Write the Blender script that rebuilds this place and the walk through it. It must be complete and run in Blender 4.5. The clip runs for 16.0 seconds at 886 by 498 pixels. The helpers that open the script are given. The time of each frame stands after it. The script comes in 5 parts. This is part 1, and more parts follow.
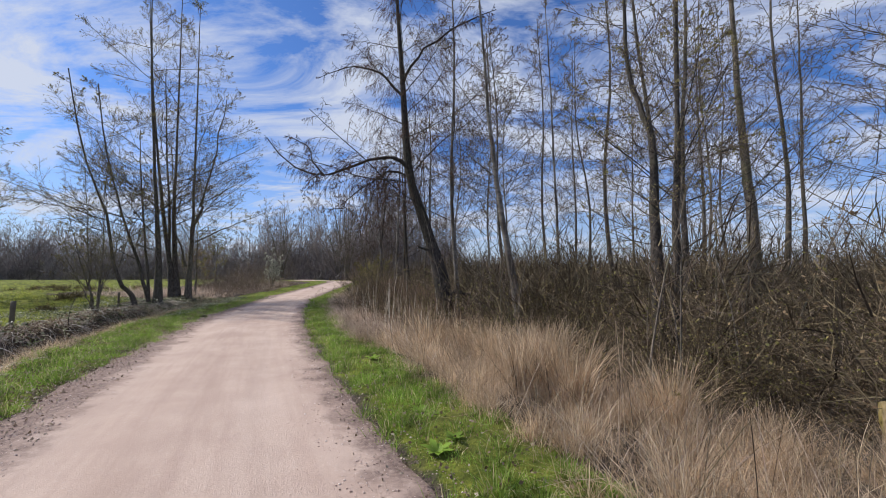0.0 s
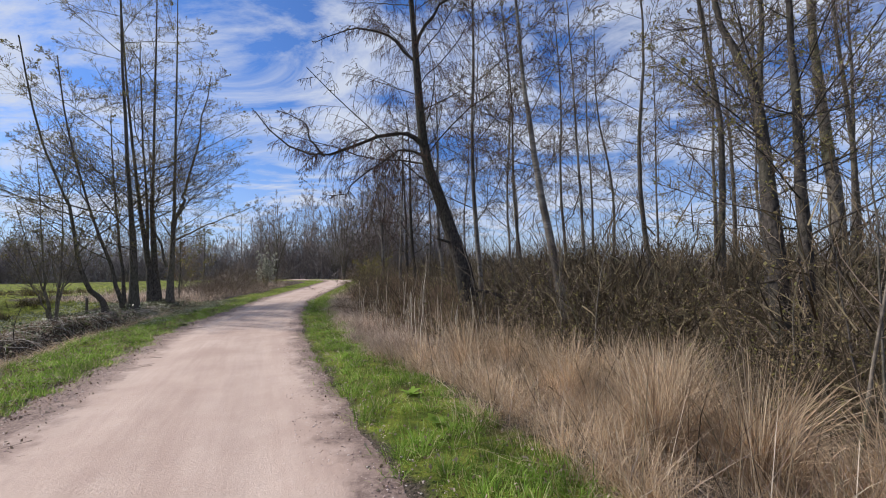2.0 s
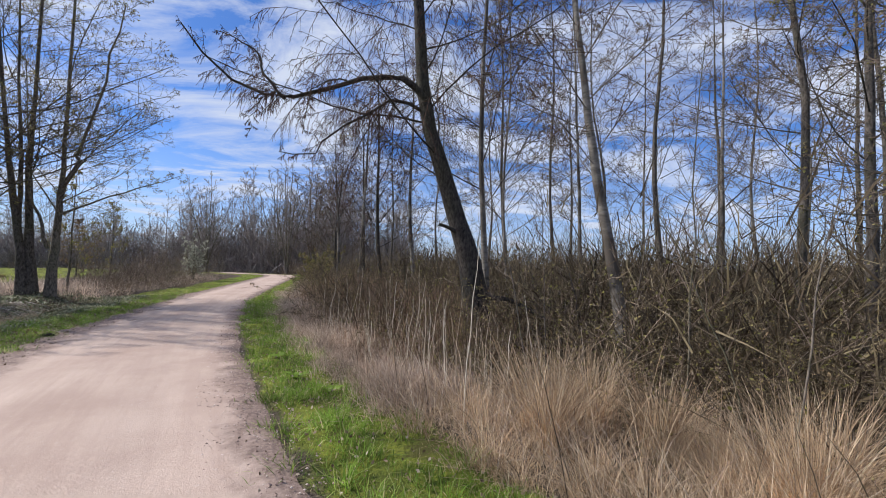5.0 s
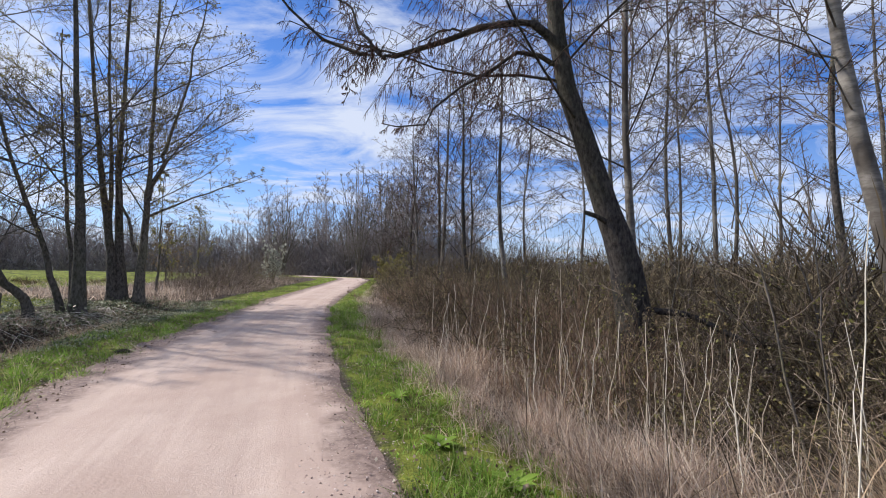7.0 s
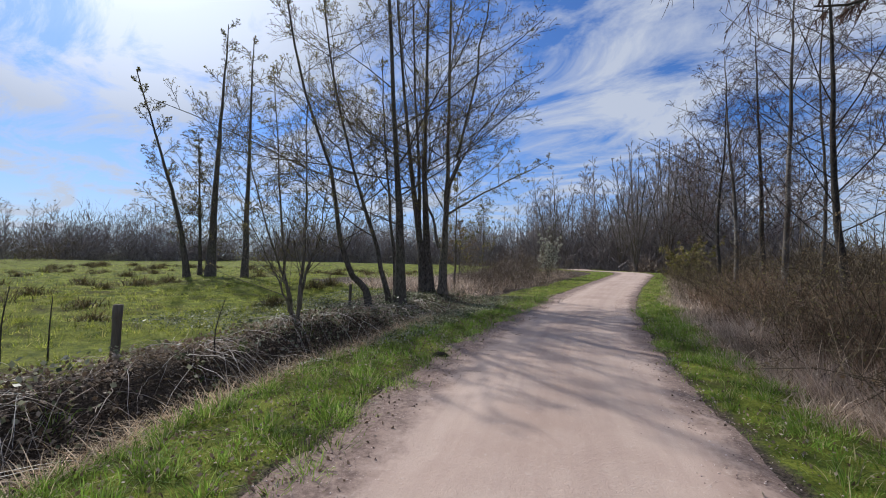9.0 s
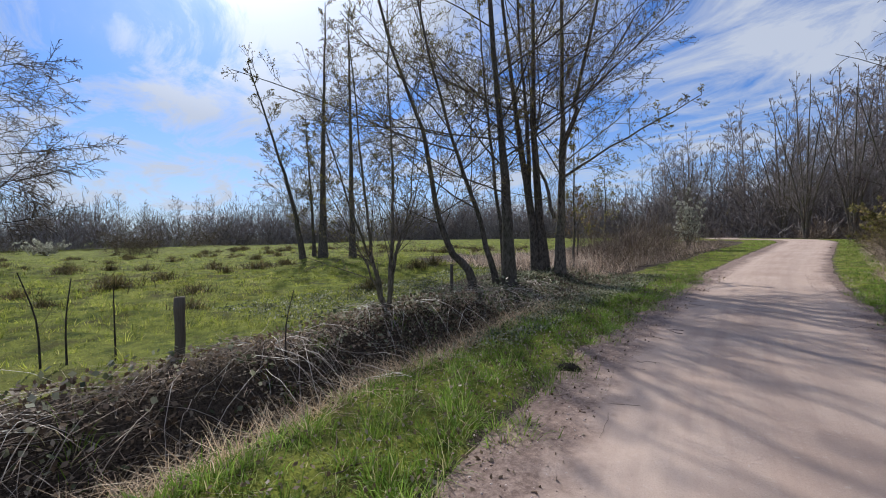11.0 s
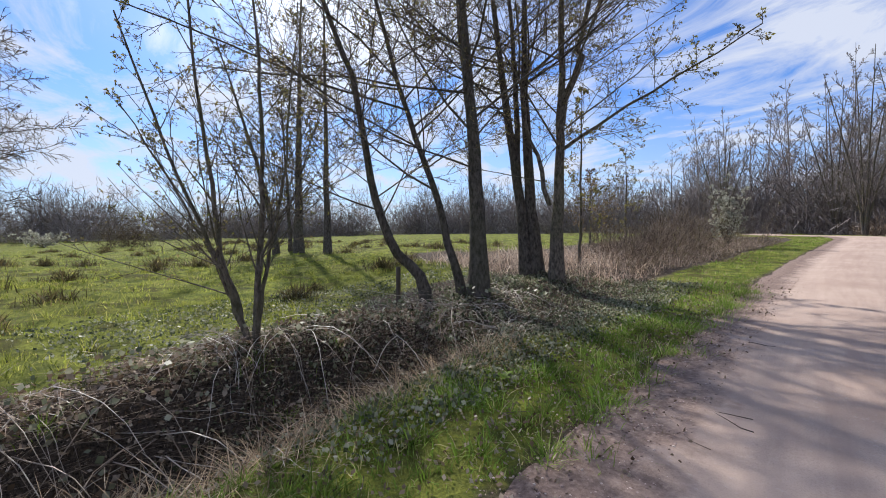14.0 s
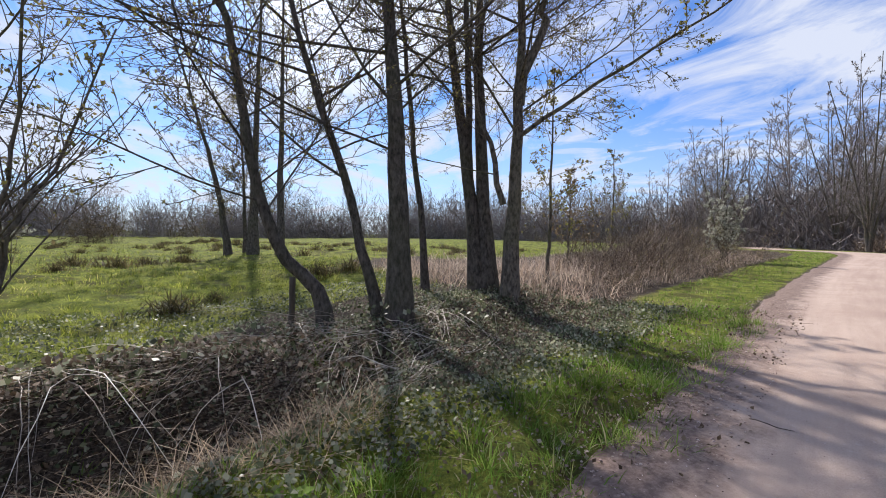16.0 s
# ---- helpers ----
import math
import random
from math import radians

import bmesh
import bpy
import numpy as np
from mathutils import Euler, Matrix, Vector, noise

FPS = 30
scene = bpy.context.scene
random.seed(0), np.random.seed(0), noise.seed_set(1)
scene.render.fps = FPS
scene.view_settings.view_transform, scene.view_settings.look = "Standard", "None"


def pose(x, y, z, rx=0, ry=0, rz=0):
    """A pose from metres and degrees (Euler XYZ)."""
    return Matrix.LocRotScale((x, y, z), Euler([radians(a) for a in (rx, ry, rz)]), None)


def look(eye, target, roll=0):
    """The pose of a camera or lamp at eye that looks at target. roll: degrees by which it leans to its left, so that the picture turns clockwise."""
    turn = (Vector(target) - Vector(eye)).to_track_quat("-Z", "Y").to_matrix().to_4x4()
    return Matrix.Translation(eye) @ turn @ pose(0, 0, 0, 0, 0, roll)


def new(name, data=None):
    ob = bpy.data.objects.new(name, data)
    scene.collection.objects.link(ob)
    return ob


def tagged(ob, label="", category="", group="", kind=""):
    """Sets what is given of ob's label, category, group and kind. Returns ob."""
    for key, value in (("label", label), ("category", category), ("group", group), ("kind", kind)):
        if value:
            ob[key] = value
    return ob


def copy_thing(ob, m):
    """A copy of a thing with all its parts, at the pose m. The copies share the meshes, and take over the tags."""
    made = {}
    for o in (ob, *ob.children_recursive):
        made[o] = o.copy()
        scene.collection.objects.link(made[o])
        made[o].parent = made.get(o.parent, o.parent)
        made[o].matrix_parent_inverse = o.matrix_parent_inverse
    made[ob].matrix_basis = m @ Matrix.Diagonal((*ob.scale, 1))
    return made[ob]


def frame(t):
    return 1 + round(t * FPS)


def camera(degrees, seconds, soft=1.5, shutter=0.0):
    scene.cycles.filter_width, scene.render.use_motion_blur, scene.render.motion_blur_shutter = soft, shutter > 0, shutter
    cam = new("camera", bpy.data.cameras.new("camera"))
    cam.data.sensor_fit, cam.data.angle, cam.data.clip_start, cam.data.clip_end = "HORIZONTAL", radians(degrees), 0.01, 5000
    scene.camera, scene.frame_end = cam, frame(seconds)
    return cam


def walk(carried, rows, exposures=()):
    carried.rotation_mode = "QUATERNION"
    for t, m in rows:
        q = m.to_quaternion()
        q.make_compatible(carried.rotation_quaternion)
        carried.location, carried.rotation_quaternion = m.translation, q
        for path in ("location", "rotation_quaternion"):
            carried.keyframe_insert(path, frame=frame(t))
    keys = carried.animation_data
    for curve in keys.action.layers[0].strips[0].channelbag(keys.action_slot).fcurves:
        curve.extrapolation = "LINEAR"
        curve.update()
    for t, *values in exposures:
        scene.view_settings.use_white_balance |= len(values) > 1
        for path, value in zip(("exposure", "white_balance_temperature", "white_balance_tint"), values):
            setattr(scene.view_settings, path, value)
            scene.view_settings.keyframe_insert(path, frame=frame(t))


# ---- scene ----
cam = camera(93.6, 16.0, soft=1.0)
METRES, EYE, TILT, LEAN, TURN = 18.0, 1.5, 3.5, 0.0, 0.0
ROWS = [
    (0.0, 0.0, 0.0, 0.0, 0.0, 0.0, -0.0),
    (0.5, -0.0144, 0.0291, -0.0024, 2.47, -0.8, -0.54),
    (1.0, -0.0253, 0.0614, -0.0043, 3.5, -1.03, -0.21),
    (1.5, -0.039, 0.0904, -0.0058, 2.92, -1.15, -0.35),
    (2.0, -0.048, 0.1231, -0.0079, -0.79, -0.41, 0.85),
    (2.5, -0.0622, 0.1545, -0.0111, -4.05, 1.08, -1.94),
    (3.0, -0.0741, 0.187, -0.0146, -5.31, 0.17, -1.85),
    (5.5, -0.1261, 0.337, -0.024, -8.51, -0.44, -1.94),
    (6.0, -0.1398, 0.3687, -0.0265, -7.84, -0.56, -1.73),
    (6.5, -0.1549, 0.4, -0.0283, -5.37, -0.37, -1.77),
    (7.0, -0.1732, 0.4272, -0.0294, 0.09, -0.24, -1.14),
    (7.5, -0.1923, 0.4551, -0.0305, 8.09, -0.03, 0.05),
    (8.0, -0.2155, 0.4775, -0.0308, 19.06, -0.27, 0.57),
    (8.5, -0.2374, 0.5003, -0.0313, 30.81, -0.86, 1.22),
    (9.0, -0.2611, 0.5195, -0.0323, 34.85, -1.34, 0.82),
    (9.5, -0.2808, 0.5374, -0.0332, 42.6, -1.36, 2.83),
    (12.0, -0.3547, 0.6487, -0.0428, 51.22, -4.74, 2.96),
    (12.5, -0.3678, 0.6758, -0.0447, 52.51, -4.73, 2.11),
    (13.0, -0.3781, 0.7081, -0.048, 52.65, -4.89, 3.21),
    (13.5, -0.3913, 0.737, -0.0504, 52.67, -5.21, 2.99),
    (14.0, -0.4017, 0.7668, -0.0528, 52.92, -4.7, 3.43),
    (14.5, -0.4142, 0.7942, -0.0545, 52.86, -4.52, 1.9),
    (15.0, -0.4231, 0.8222, -0.0568, 52.95, -4.22, 1.8),
    (15.5, -0.4307, 0.8512, -0.0598, 52.83, -4.21, 1.67),
    (16.0, -0.438, 0.8797, -0.0621, 52.76, -4.0, 1.85),
]
walk(cam, [(t, pose(0, 0, EYE, TILT, LEAN, TURN) @ pose(METRES * x, METRES * y, METRES * z, 90 + pitch, roll, yaw)) for t, x, y, z, yaw, pitch, roll in ROWS],
     [(0.0, 0.02, 6420, 11), (4.0, 0.08, 6350, 11), (7.0, 0.24, 6300, 11), (9.0, -0.19, 6260, 10), (12.5, -0.02, 6340, 10), (15.0, 0.28, 6500, 12), (16.0, 0.28, 6500, 12)])


# ---- world, sun, exposure ----
SUN_DIR = Vector((-0.745, 0.185, 0.643)).normalized()
world = bpy.data.worlds.new("sky")
scene.world = world
world.use_nodes = True
wn, wl = world.node_tree.nodes, world.node_tree.links
wn.clear()


def link(tree, a, b):
    tree.links.new(a, b)


def math_node(tree, op, a, b=None, clamp=False):
    n = tree.nodes.new("ShaderNodeMath")
    n.operation, n.use_clamp = op, clamp
    for i, v in enumerate((a, b)):
        if v is None:
            continue
        if isinstance(v, (int, float)):
            n.inputs[i].default_value = v
        else:
            tree.links.new(v, n.inputs[i])
    return n.outputs[0]


def noise_node(tree, vector, scale, detail=4, rough=0.55, distortion=0.0):
    n = tree.nodes.new("ShaderNodeTexNoise")
    n.inputs["Scale"].default_value, n.inputs["Detail"].default_value = scale, detail
    n.inputs["Roughness"].default_value, n.inputs["Distortion"].default_value = rough, distortion
    if vector is not None:
        tree.links.new(vector, n.inputs["Vector"])
    return n.outputs["Fac"]


def ramp(tree, fac, stops):
    n = tree.nodes.new("ShaderNodeValToRGB")
    els = n.color_ramp.elements
    while len(els) < len(stops):
        els.new(0.5)
    for e, (p, c) in zip(els, stops):
        e.position = p
        e.color = (c, c, c, 1) if isinstance(c, (int, float)) else (*c, 1)
    tree.links.new(fac, n.inputs[0])
    return n.outputs[0]


def mix_rgb(tree, fac, a, b, mode="MIX"):
    n = tree.nodes.new("ShaderNodeMix")
    n.data_type, n.blend_type = "RGBA", mode
    for sock, v in ((n.inputs[0], fac), (n.inputs[6], a), (n.inputs[7], b)):
        if isinstance(v, (int, float)):
            sock.default_value = v
        elif isinstance(v, tuple):
            sock.default_value = (*v, 1)
        else:
            tree.links.new(v, sock)
    return n.outputs[2]


def build_sky():
    tree = world.node_tree
    out = wn.new("ShaderNodeOutputWorld")
    bg = wn.new("ShaderNodeBackground")
    sky = wn.new("ShaderNodeTexSky")
    sky.sky_type, sky.sun_disc = "NISHITA", False
    sky.sun_elevation = math.asin(SUN_DIR.z)
    sky.sun_rotation = math.atan2(SUN_DIR.x, SUN_DIR.y)
    sky.air_density, sky.dust_density, sky.ozone_density = 1.0, 0.6, 2.0
    tc = wn.new("ShaderNodeTexCoord")
    sep = wn.new("ShaderNodeSeparateXYZ")
    link(tree, tc.outputs["Generated"], sep.inputs[0])
    up = math_node(tree, "ADD", math_node(tree, "MAXIMUM", sep.outputs[2], 0.0), 0.16)
    comb = wn.new("ShaderNodeCombineXYZ")
    link(tree, math_node(tree, "DIVIDE", sep.outputs[0], up), comb.inputs[0])
    link(tree, math_node(tree, "DIVIDE", sep.outputs[1], up), comb.inputs[1])
    turn = wn.new("ShaderNodeMapping")
    turn.inputs["Rotation"].default_value = (0, 0, radians(28))
    turn.inputs["Scale"].default_value = (0.85, 1.3, 1)
    turn.inputs["Location"].default_value = CLOUD_SHIFT
    link(tree, comb.outputs[0], turn.inputs["Vector"])
    big = noise_node(tree, turn.outputs[0], 1.5, 9, 0.64, 0.7)
    mask = ramp(tree, big, [(0.415, 0.0), (0.50, 0.5), (0.60, 1.0)])
    # thicker veil of cloud round the sun and a paler haze low down
    dot = wn.new("ShaderNodeVectorMath")
    dot.operation = "DOT_PRODUCT"
    link(tree, tc.outputs["Generated"], dot.inputs[0])
    dot.inputs[1].default_value = SUN_DIR
    near_sun = ramp(tree, dot.outputs["Value"], [(0.90, 0.0), (0.965, 0.4), (1.0, 1.0)])
    haze = ramp(tree, sep.outputs[2], [(0.0, 0.7), (0.12, 0.3), (0.28, 0.0)])
    cover = math_node(tree, "ADD", mask, math_node(tree, "MULTIPLY", near_sun, ramp(tree, big, [(0.3, 0.15), (0.55, 1.0)])), True)
    cover = math_node(tree, "MAXIMUM", math_node(tree, "MULTIPLY", cover, 0.92), haze)
    lit = math_node(tree, "ADD", CLOUD_LIGHT, math_node(tree, "MULTIPLY", near_sun, 1.6 * CLOUD_LIGHT))
    white = mix_rgb(tree, 1.0, (0.90, 0.97, 1.12), lit, "MULTIPLY")
    blue = mix_rgb(tree, 1.0, sky.outputs[0], (0.57, 0.88, 1.40), "MULTIPLY")
    link(tree, mix_rgb(tree, cover, blue, white), bg.inputs["Color"])
    bg.inputs["Strength"].default_value = SKY_STRENGTH
    link(tree, bg.outputs[0], out.inputs["Surface"])


SKY_STRENGTH, CLOUD_LIGHT, CLOUD_SHIFT = 0.095, 7.5, (0.3, 0.15, 0.0)
build_sky()
sun = new("sun", bpy.data.lights.new("sun", "SUN"))
sun.data.energy, sun.data.angle, sun.data.color = 4.7, radians(1.0), (1.0, 0.945, 0.87)
sun.matrix_world = look((0, 0, 30), Vector((0, 0, 30)) - SUN_DIR)


# ---- materials ----
def shader(name, rough=0.8, spec=0.3):
    m = bpy.data.materials.new(name)
    m.use_nodes = True
    b = m.node_tree.nodes["Principled BSDF"]
    b.inputs["Roughness"].default_value = rough
    b.inputs["Specular IOR Level"].default_value = spec
    return m, m.node_tree, b


def position(tree, scale=(1, 1, 1)):
    g = tree.nodes.new("ShaderNodeNewGeometry")
    mp = tree.nodes.new("ShaderNodeMapping")
    mp.inputs["Scale"].default_value = scale
    tree.links.new(g.outputs["Position"], mp.inputs["Vector"])
    return mp.outputs[0]


def bump(tree, bsdf, height, strength, distance=0.02):
    n = tree.nodes.new("ShaderNodeBump")
    n.inputs["Strength"].default_value, n.inputs["Distance"].default_value = strength, distance
    tree.links.new(height, n.inputs["Height"])
    tree.links.new(n.outputs[0], bsdf.inputs["Normal"])


def attribute(tree, name):
    n = tree.nodes.new("ShaderNodeAttribute")
    n.attribute_name = name
    return n.outputs["Fac"]


def bark_material(name, dark, light, moss=(0.10, 0.11, 0.04), moss_amount=0.35):
    m, t, b = shader(name, 0.9, 0.15)
    p = position(t, (7, 7, 3.2))
    grain = noise_node(t, p, 3.0, 6, 0.65)
    patch = noise_node(t, position(t), 1.3, 3)
    c = mix_rgb(t, ramp(t, grain, [(0.36, 0.0), (0.66, 1.0)]), dark, light)
    c = mix_rgb(t, math_node(t, "MULTIPLY", ramp(t, patch, [(0.45, 0.0), (0.62, 1.0)]), moss_amount), c, moss)
    t.links.new(c, b.inputs["Base Color"])
    bump(t, b, grain, 0.8, 0.02)
    return m


def birch_material():
    m, t, b = shader("birch_bark", 0.75, 0.2)
    bands = noise_node(t, position(t, (3.0, 3.0, 9)), 1.5, 6, 0.7)
    patch = noise_node(t, position(t, (1, 1, 0.6)), 1.5, 4)
    c = mix_rgb(t, ramp(t, bands, [(0.42, 0.0), (0.66, 0.85)]), (0.27, 0.245, 0.215), (0.07, 0.06, 0.05))
    c = mix_rgb(t, ramp(t, patch, [(0.44, 0.0), (0.58, 1.0)]), c, (0.085, 0.072, 0.06))
    t.links.new(c, b.inputs["Base Color"])
    bump(t, b, bands, 0.5, 0.012)
    return m


def island_colour(tree, stops):
    g = tree.nodes.new("ShaderNodeNewGeometry")
    return ramp(tree, g.outputs["Random Per Island"], stops)


def blade_material(name, stops, through_light=0.45, rough=0.6):
    m, t, b = shader(name, rough, 0.25)
    patch = noise_node(t, position(t), 1.4, 5, 0.65)
    c = island_colour(t, stops)
    c = mix_rgb(t, 1.0, c, ramp(t, patch, [(0.35, 0.5), (0.63, 1.35)]), "MULTIPLY")
    t.links.new(c, b.inputs["Base Color"])
    tr = t.nodes.new("ShaderNodeBsdfTranslucent")
    t.links.new(c, tr.inputs["Color"])
    mix = t.nodes.new("ShaderNodeMixShader")
    mix.inputs[0].default_value = through_light
    t.links.new(b.outputs[0], mix.inputs[1])
    t.links.new(tr.outputs[0], mix.inputs[2])
    t.links.new(mix.outputs[0], t.nodes["Material Output"].inputs["Surface"])
    return m


def gravel_material():
    m, t, b = shader("path_gravel", 0.92, 0.2)
    across = attribute(t, "across")
    p = position(t)
    fine = noise_node(t, p, 95, 3, 0.7)
    grit = noise_node(t, p, 24, 4, 0.7)
    blotch = noise_node(t, p, 0.75, 5, 0.6)
    along = noise_node(t, p, 2.6, 4, 0.6)
    c = mix_rgb(t, ramp(t, blotch, [(0.32, 0.0), (0.68, 1.0)]), (0.42, 0.305, 0.245), (0.55, 0.425, 0.35))
    c = mix_rgb(t, math_node(t, "MULTIPLY", ramp(t, fine, [(0.35, 1.0), (0.5, 0.0)]), 0.38), c, (0.30, 0.225, 0.19))
    c = mix_rgb(t, math_node(t, "MULTIPLY", ramp(t, grit, [(0.60, 0.0), (0.68, 1.0)]), 0.35), c, (0.60, 0.52, 0.46))
    cv = t.nodes.new("ShaderNodeCombineXYZ")
    t.links.new(math_node(t, "MULTIPLY", across, 16.0), cv.inputs[0])
    t.links.new(math_node(t, "MULTIPLY", attribute(t, "along"), 0.35), cv.inputs[1])
    streak = noise_node(t, cv.outputs[0], 1.0, 5, 0.65)
    c = mix_rgb(t, math_node(t, "MULTIPLY", ramp(t, streak, [(0.40, 1.0), (0.56, 0.0)]), 0.42), c, (0.36, 0.255, 0.205))
    # wheel tracks are smoother and paler; loose grit gathers between and at the sides
    track = ramp(t, across, [(0.0, 0.0), (0.16, 0.15), (0.27, 1.0), (0.38, 0.35), (0.5, 0.1), (0.62, 0.45), (0.73, 1.0), (0.86, 0.15), (1.0, 0.0)])
    c = mix_rgb(t, math_node(t, "MULTIPLY", track, math_node(t, "MULTIPLY", along, 0.55)), c, (0.62, 0.49, 0.405))
    side = ramp(t, math_node(t, "ADD", across, math_node(t, "MULTIPLY", math_node(t, "SUBTRACT", along, 0.5), 0.30)), [(0.0, 1.0), (0.13, 1.0), (0.22, 0.0), (0.87, 0.0), (0.95, 1.0), (1.0, 1.0)])
    c = mix_rgb(t, math_node(t, "MULTIPLY", side, ramp(t, grit, [(0.38, 1.0), (0.62, 0.5)])), c, (0.165, 0.115, 0.096))
    t.links.new(c, b.inputs["Base Color"])
    bump(t, b, math_node(t, "ADD", fine, math_node(t, "MULTIPLY", grit, 1.5)), 0.55, 0.012)
    return m


def ground_material():
    m, t, b = shader("ground_soil_and_turf", 0.95, 0.1)
    p = position(t)
    fine = noise_node(t, p, 38, 5, 0.7)
    mid = noise_node(t, p, 2.8, 6, 0.68)
    big = noise_node(t, p, 0.35, 4, 0.6)
    litter = mix_rgb(t, ramp(t, fine, [(0.32, 0.0), (0.68, 1.0)]), (0.020, 0.016, 0.013), (0.19, 0.15, 0.115))
    turf = mix_rgb(t, ramp(t, mid, [(0.32, 0.0), (0.68, 1.0)]), (0.035, 0.055, 0.011), (0.33, 0.36, 0.055))
    turf = mix_rgb(t, math_node(t, "MULTIPLY", ramp(t, fine, [(0.38, 1.0), (0.56, 0.0)]), 0.6), turf, (0.055, 0.085, 0.018))
    turf = mix_rgb(t, math_node(t, "MULTIPLY", ramp(t, big, [(0.45, 0.0), (0.7, 1.0)]), 0.4), turf, (0.27, 0.25, 0.085))
    tuft = noise_node(t, p, 1.1, 5, 0.7)
    turf = mix_rgb(t, math_node(t, "MULTIPLY", ramp(t, tuft, [(0.52, 0.0), (0.62, 1.0)]), 0.85), turf, (0.085, 0.08, 0.028))
    g = attribute(t, "green")
    g = ramp(t, math_node(t, "ADD", g, math_node(t, "MULTIPLY", math_node(t, "SUBTRACT", mid, 0.5), 0.9)), [(0.38, 0.0), (0.62, 1.0)])
    t.links.new(mix_rgb(t, g, litter, turf), b.inputs["Base Color"])
    bump(t, b, math_node(t, "ADD", fine, math_node(t, "MULTIPLY", mid, 2.0)), 0.9, 0.05)
    return m


def post_material():
    m, t, b = shader("weathered_oak", 0.9, 0.15)
    grain = noise_node(t, position(t, (30, 30, 2.5)), 2.0, 6, 0.65)
    c = mix_rgb(t, grain, (0.05, 0.042, 0.034), (0.20, 0.17, 0.135))
    t.links.new(c, b.inputs["Base Color"])
    bump(t, b, grain, 0.9, 0.01)
    return m


def twig_material(name, stops, rough=0.85, spec=0.15):
    m, t, b = shader(name, rough, spec)
    t.links.new(island_colour(t, stops), b.inputs["Base Color"])
    return m


ALDER = bark_material("alder_bark", (0.045, 0.039, 0.035), (0.17, 0.146, 0.126), (0.09, 0.095, 0.045), 0.28)
GREYBARK = bark_material("grey_bark", (0.06, 0.051, 0.043), (0.245, 0.208, 0.168), (0.12, 0.122, 0.05), 0.45)
DARKBARK = bark_material("dark_bark", (0.024, 0.021, 0.019), (0.095, 0.081, 0.07), (0.06, 0.065, 0.03), 0.2)
BIRCH = birch_material()
TWIG = twig_material("twig_bark", [(0.0, (0.075, 0.056, 0.043)), (0.5, (0.14, 0.105, 0.08)), (1.0, (0.22, 0.17, 0.13))])
BIRCHTWIG = twig_material("birch_twig_bark", [(0.0, (0.05, 0.028, 0.022)), (1.0, (0.13, 0.075, 0.055))])
BRUSH = twig_material("brush_twig_bark", [(0.0, (0.085, 0.062, 0.047)), (0.55, (0.20, 0.15, 0.112)), (1.0, (0.45, 0.365, 0.275))])
THICKET = twig_material("thicket_twig_bark", [(0.0, (0.052, 0.038, 0.026)), (0.6, (0.115, 0.088, 0.056)), (1.0, (0.25, 0.205, 0.12))])
RUSTY = blade_material("rusty_dead_stem", [(0.0, (0.13, 0.075, 0.048)), (0.5, (0.25, 0.16, 0.105)), (1.0, (0.41, 0.30, 0.205))], 0.3)
STALK = twig_material("bleached_stalk", [(0.0, (0.40, 0.32, 0.23)), (0.6, (0.60, 0.52, 0.40)), (1.0, (0.78, 0.71, 0.58))], 0.6, 0.3)
BRAMBLE = twig_material("dead_bramble", [(0.0, (0.22, 0.165, 0.12)), (0.5, (0.50, 0.43, 0.35)), (1.0, (0.76, 0.71, 0.63))], 0.5, 0.5)
FARWOOD = twig_material("far_wood_bark", [(0.0, (0.14, 0.121, 0.113)), (0.5, (0.24, 0.209, 0.196)), (1.0, (0.37, 0.325, 0.302))])
BUD = blade_material("young_leaf", [(0.0, (0.14, 0.135, 0.045)), (0.5, (0.26, 0.24, 0.075)), (1.0, (0.33, 0.25, 0.125))], 0.5)
CATKIN = blade_material("brown_bud", [(0.0, (0.15, 0.10, 0.06)), (1.0, (0.33, 0.24, 0.13))], 0.35)
BLOSSOM = blade_material("white_blossom", [(0.0, (0.33, 0.325, 0.25)), (1.0, (0.55, 0.54, 0.44))], 0.4)
GRASS = blade_material("verge_grass_blade", [(0.0, (0.11, 0.18, 0.022)), (0.5, (0.205, 0.335, 0.05)), (0.8, (0.32, 0.43, 0.09)), (0.92, (0.46, 0.42, 0.21)), (1.0, (0.6, 0.52, 0.3))], 0.5)
HERB = blade_material("herb_leaf", [(0.0, (0.16, 0.27, 0.035)), (1.0, (0.27, 0.38, 0.06))], 0.45)
MEADOW = blade_material("meadow_grass_blade", [(0.0, (0.07, 0.095, 0.014)), (0.45, (0.235, 0.28, 0.042)), (0.8, (0.42, 0.44, 0.085)), (1.0, (0.46, 0.40, 0.15))], 0.65)
REED = blade_material("dry_reed", [(0.0, (0.28, 0.19, 0.12)), (0.35, (0.50, 0.365, 0.235)), (0.75, (0.66, 0.50, 0.335)), (1.0, (0.80, 0.67, 0.49))], 0.5)
DEADGRASS = blade_material("dead_grass_blade", [(0.0, (0.25, 0.18, 0.135)), (0.4, (0.46, 0.345, 0.265)), (0.8, (0.62, 0.49, 0.385)), (1.0, (0.80, 0.68, 0.54))], 0.5)
RUSH = blade_material("rush_blade", [(0.0, (0.06, 0.055, 0.022)), (0.6, (0.12, 0.10, 0.038)), (1.0, (0.27, 0.20, 0.095))], 0.35)
IVY = blade_material("ivy_leaf", [(0.0, (0.045, 0.06, 0.026)), (0.5, (0.20, 0.22, 0.12)), (1.0, (0.48, 0.47, 0.34))], 0.3, 0.45)
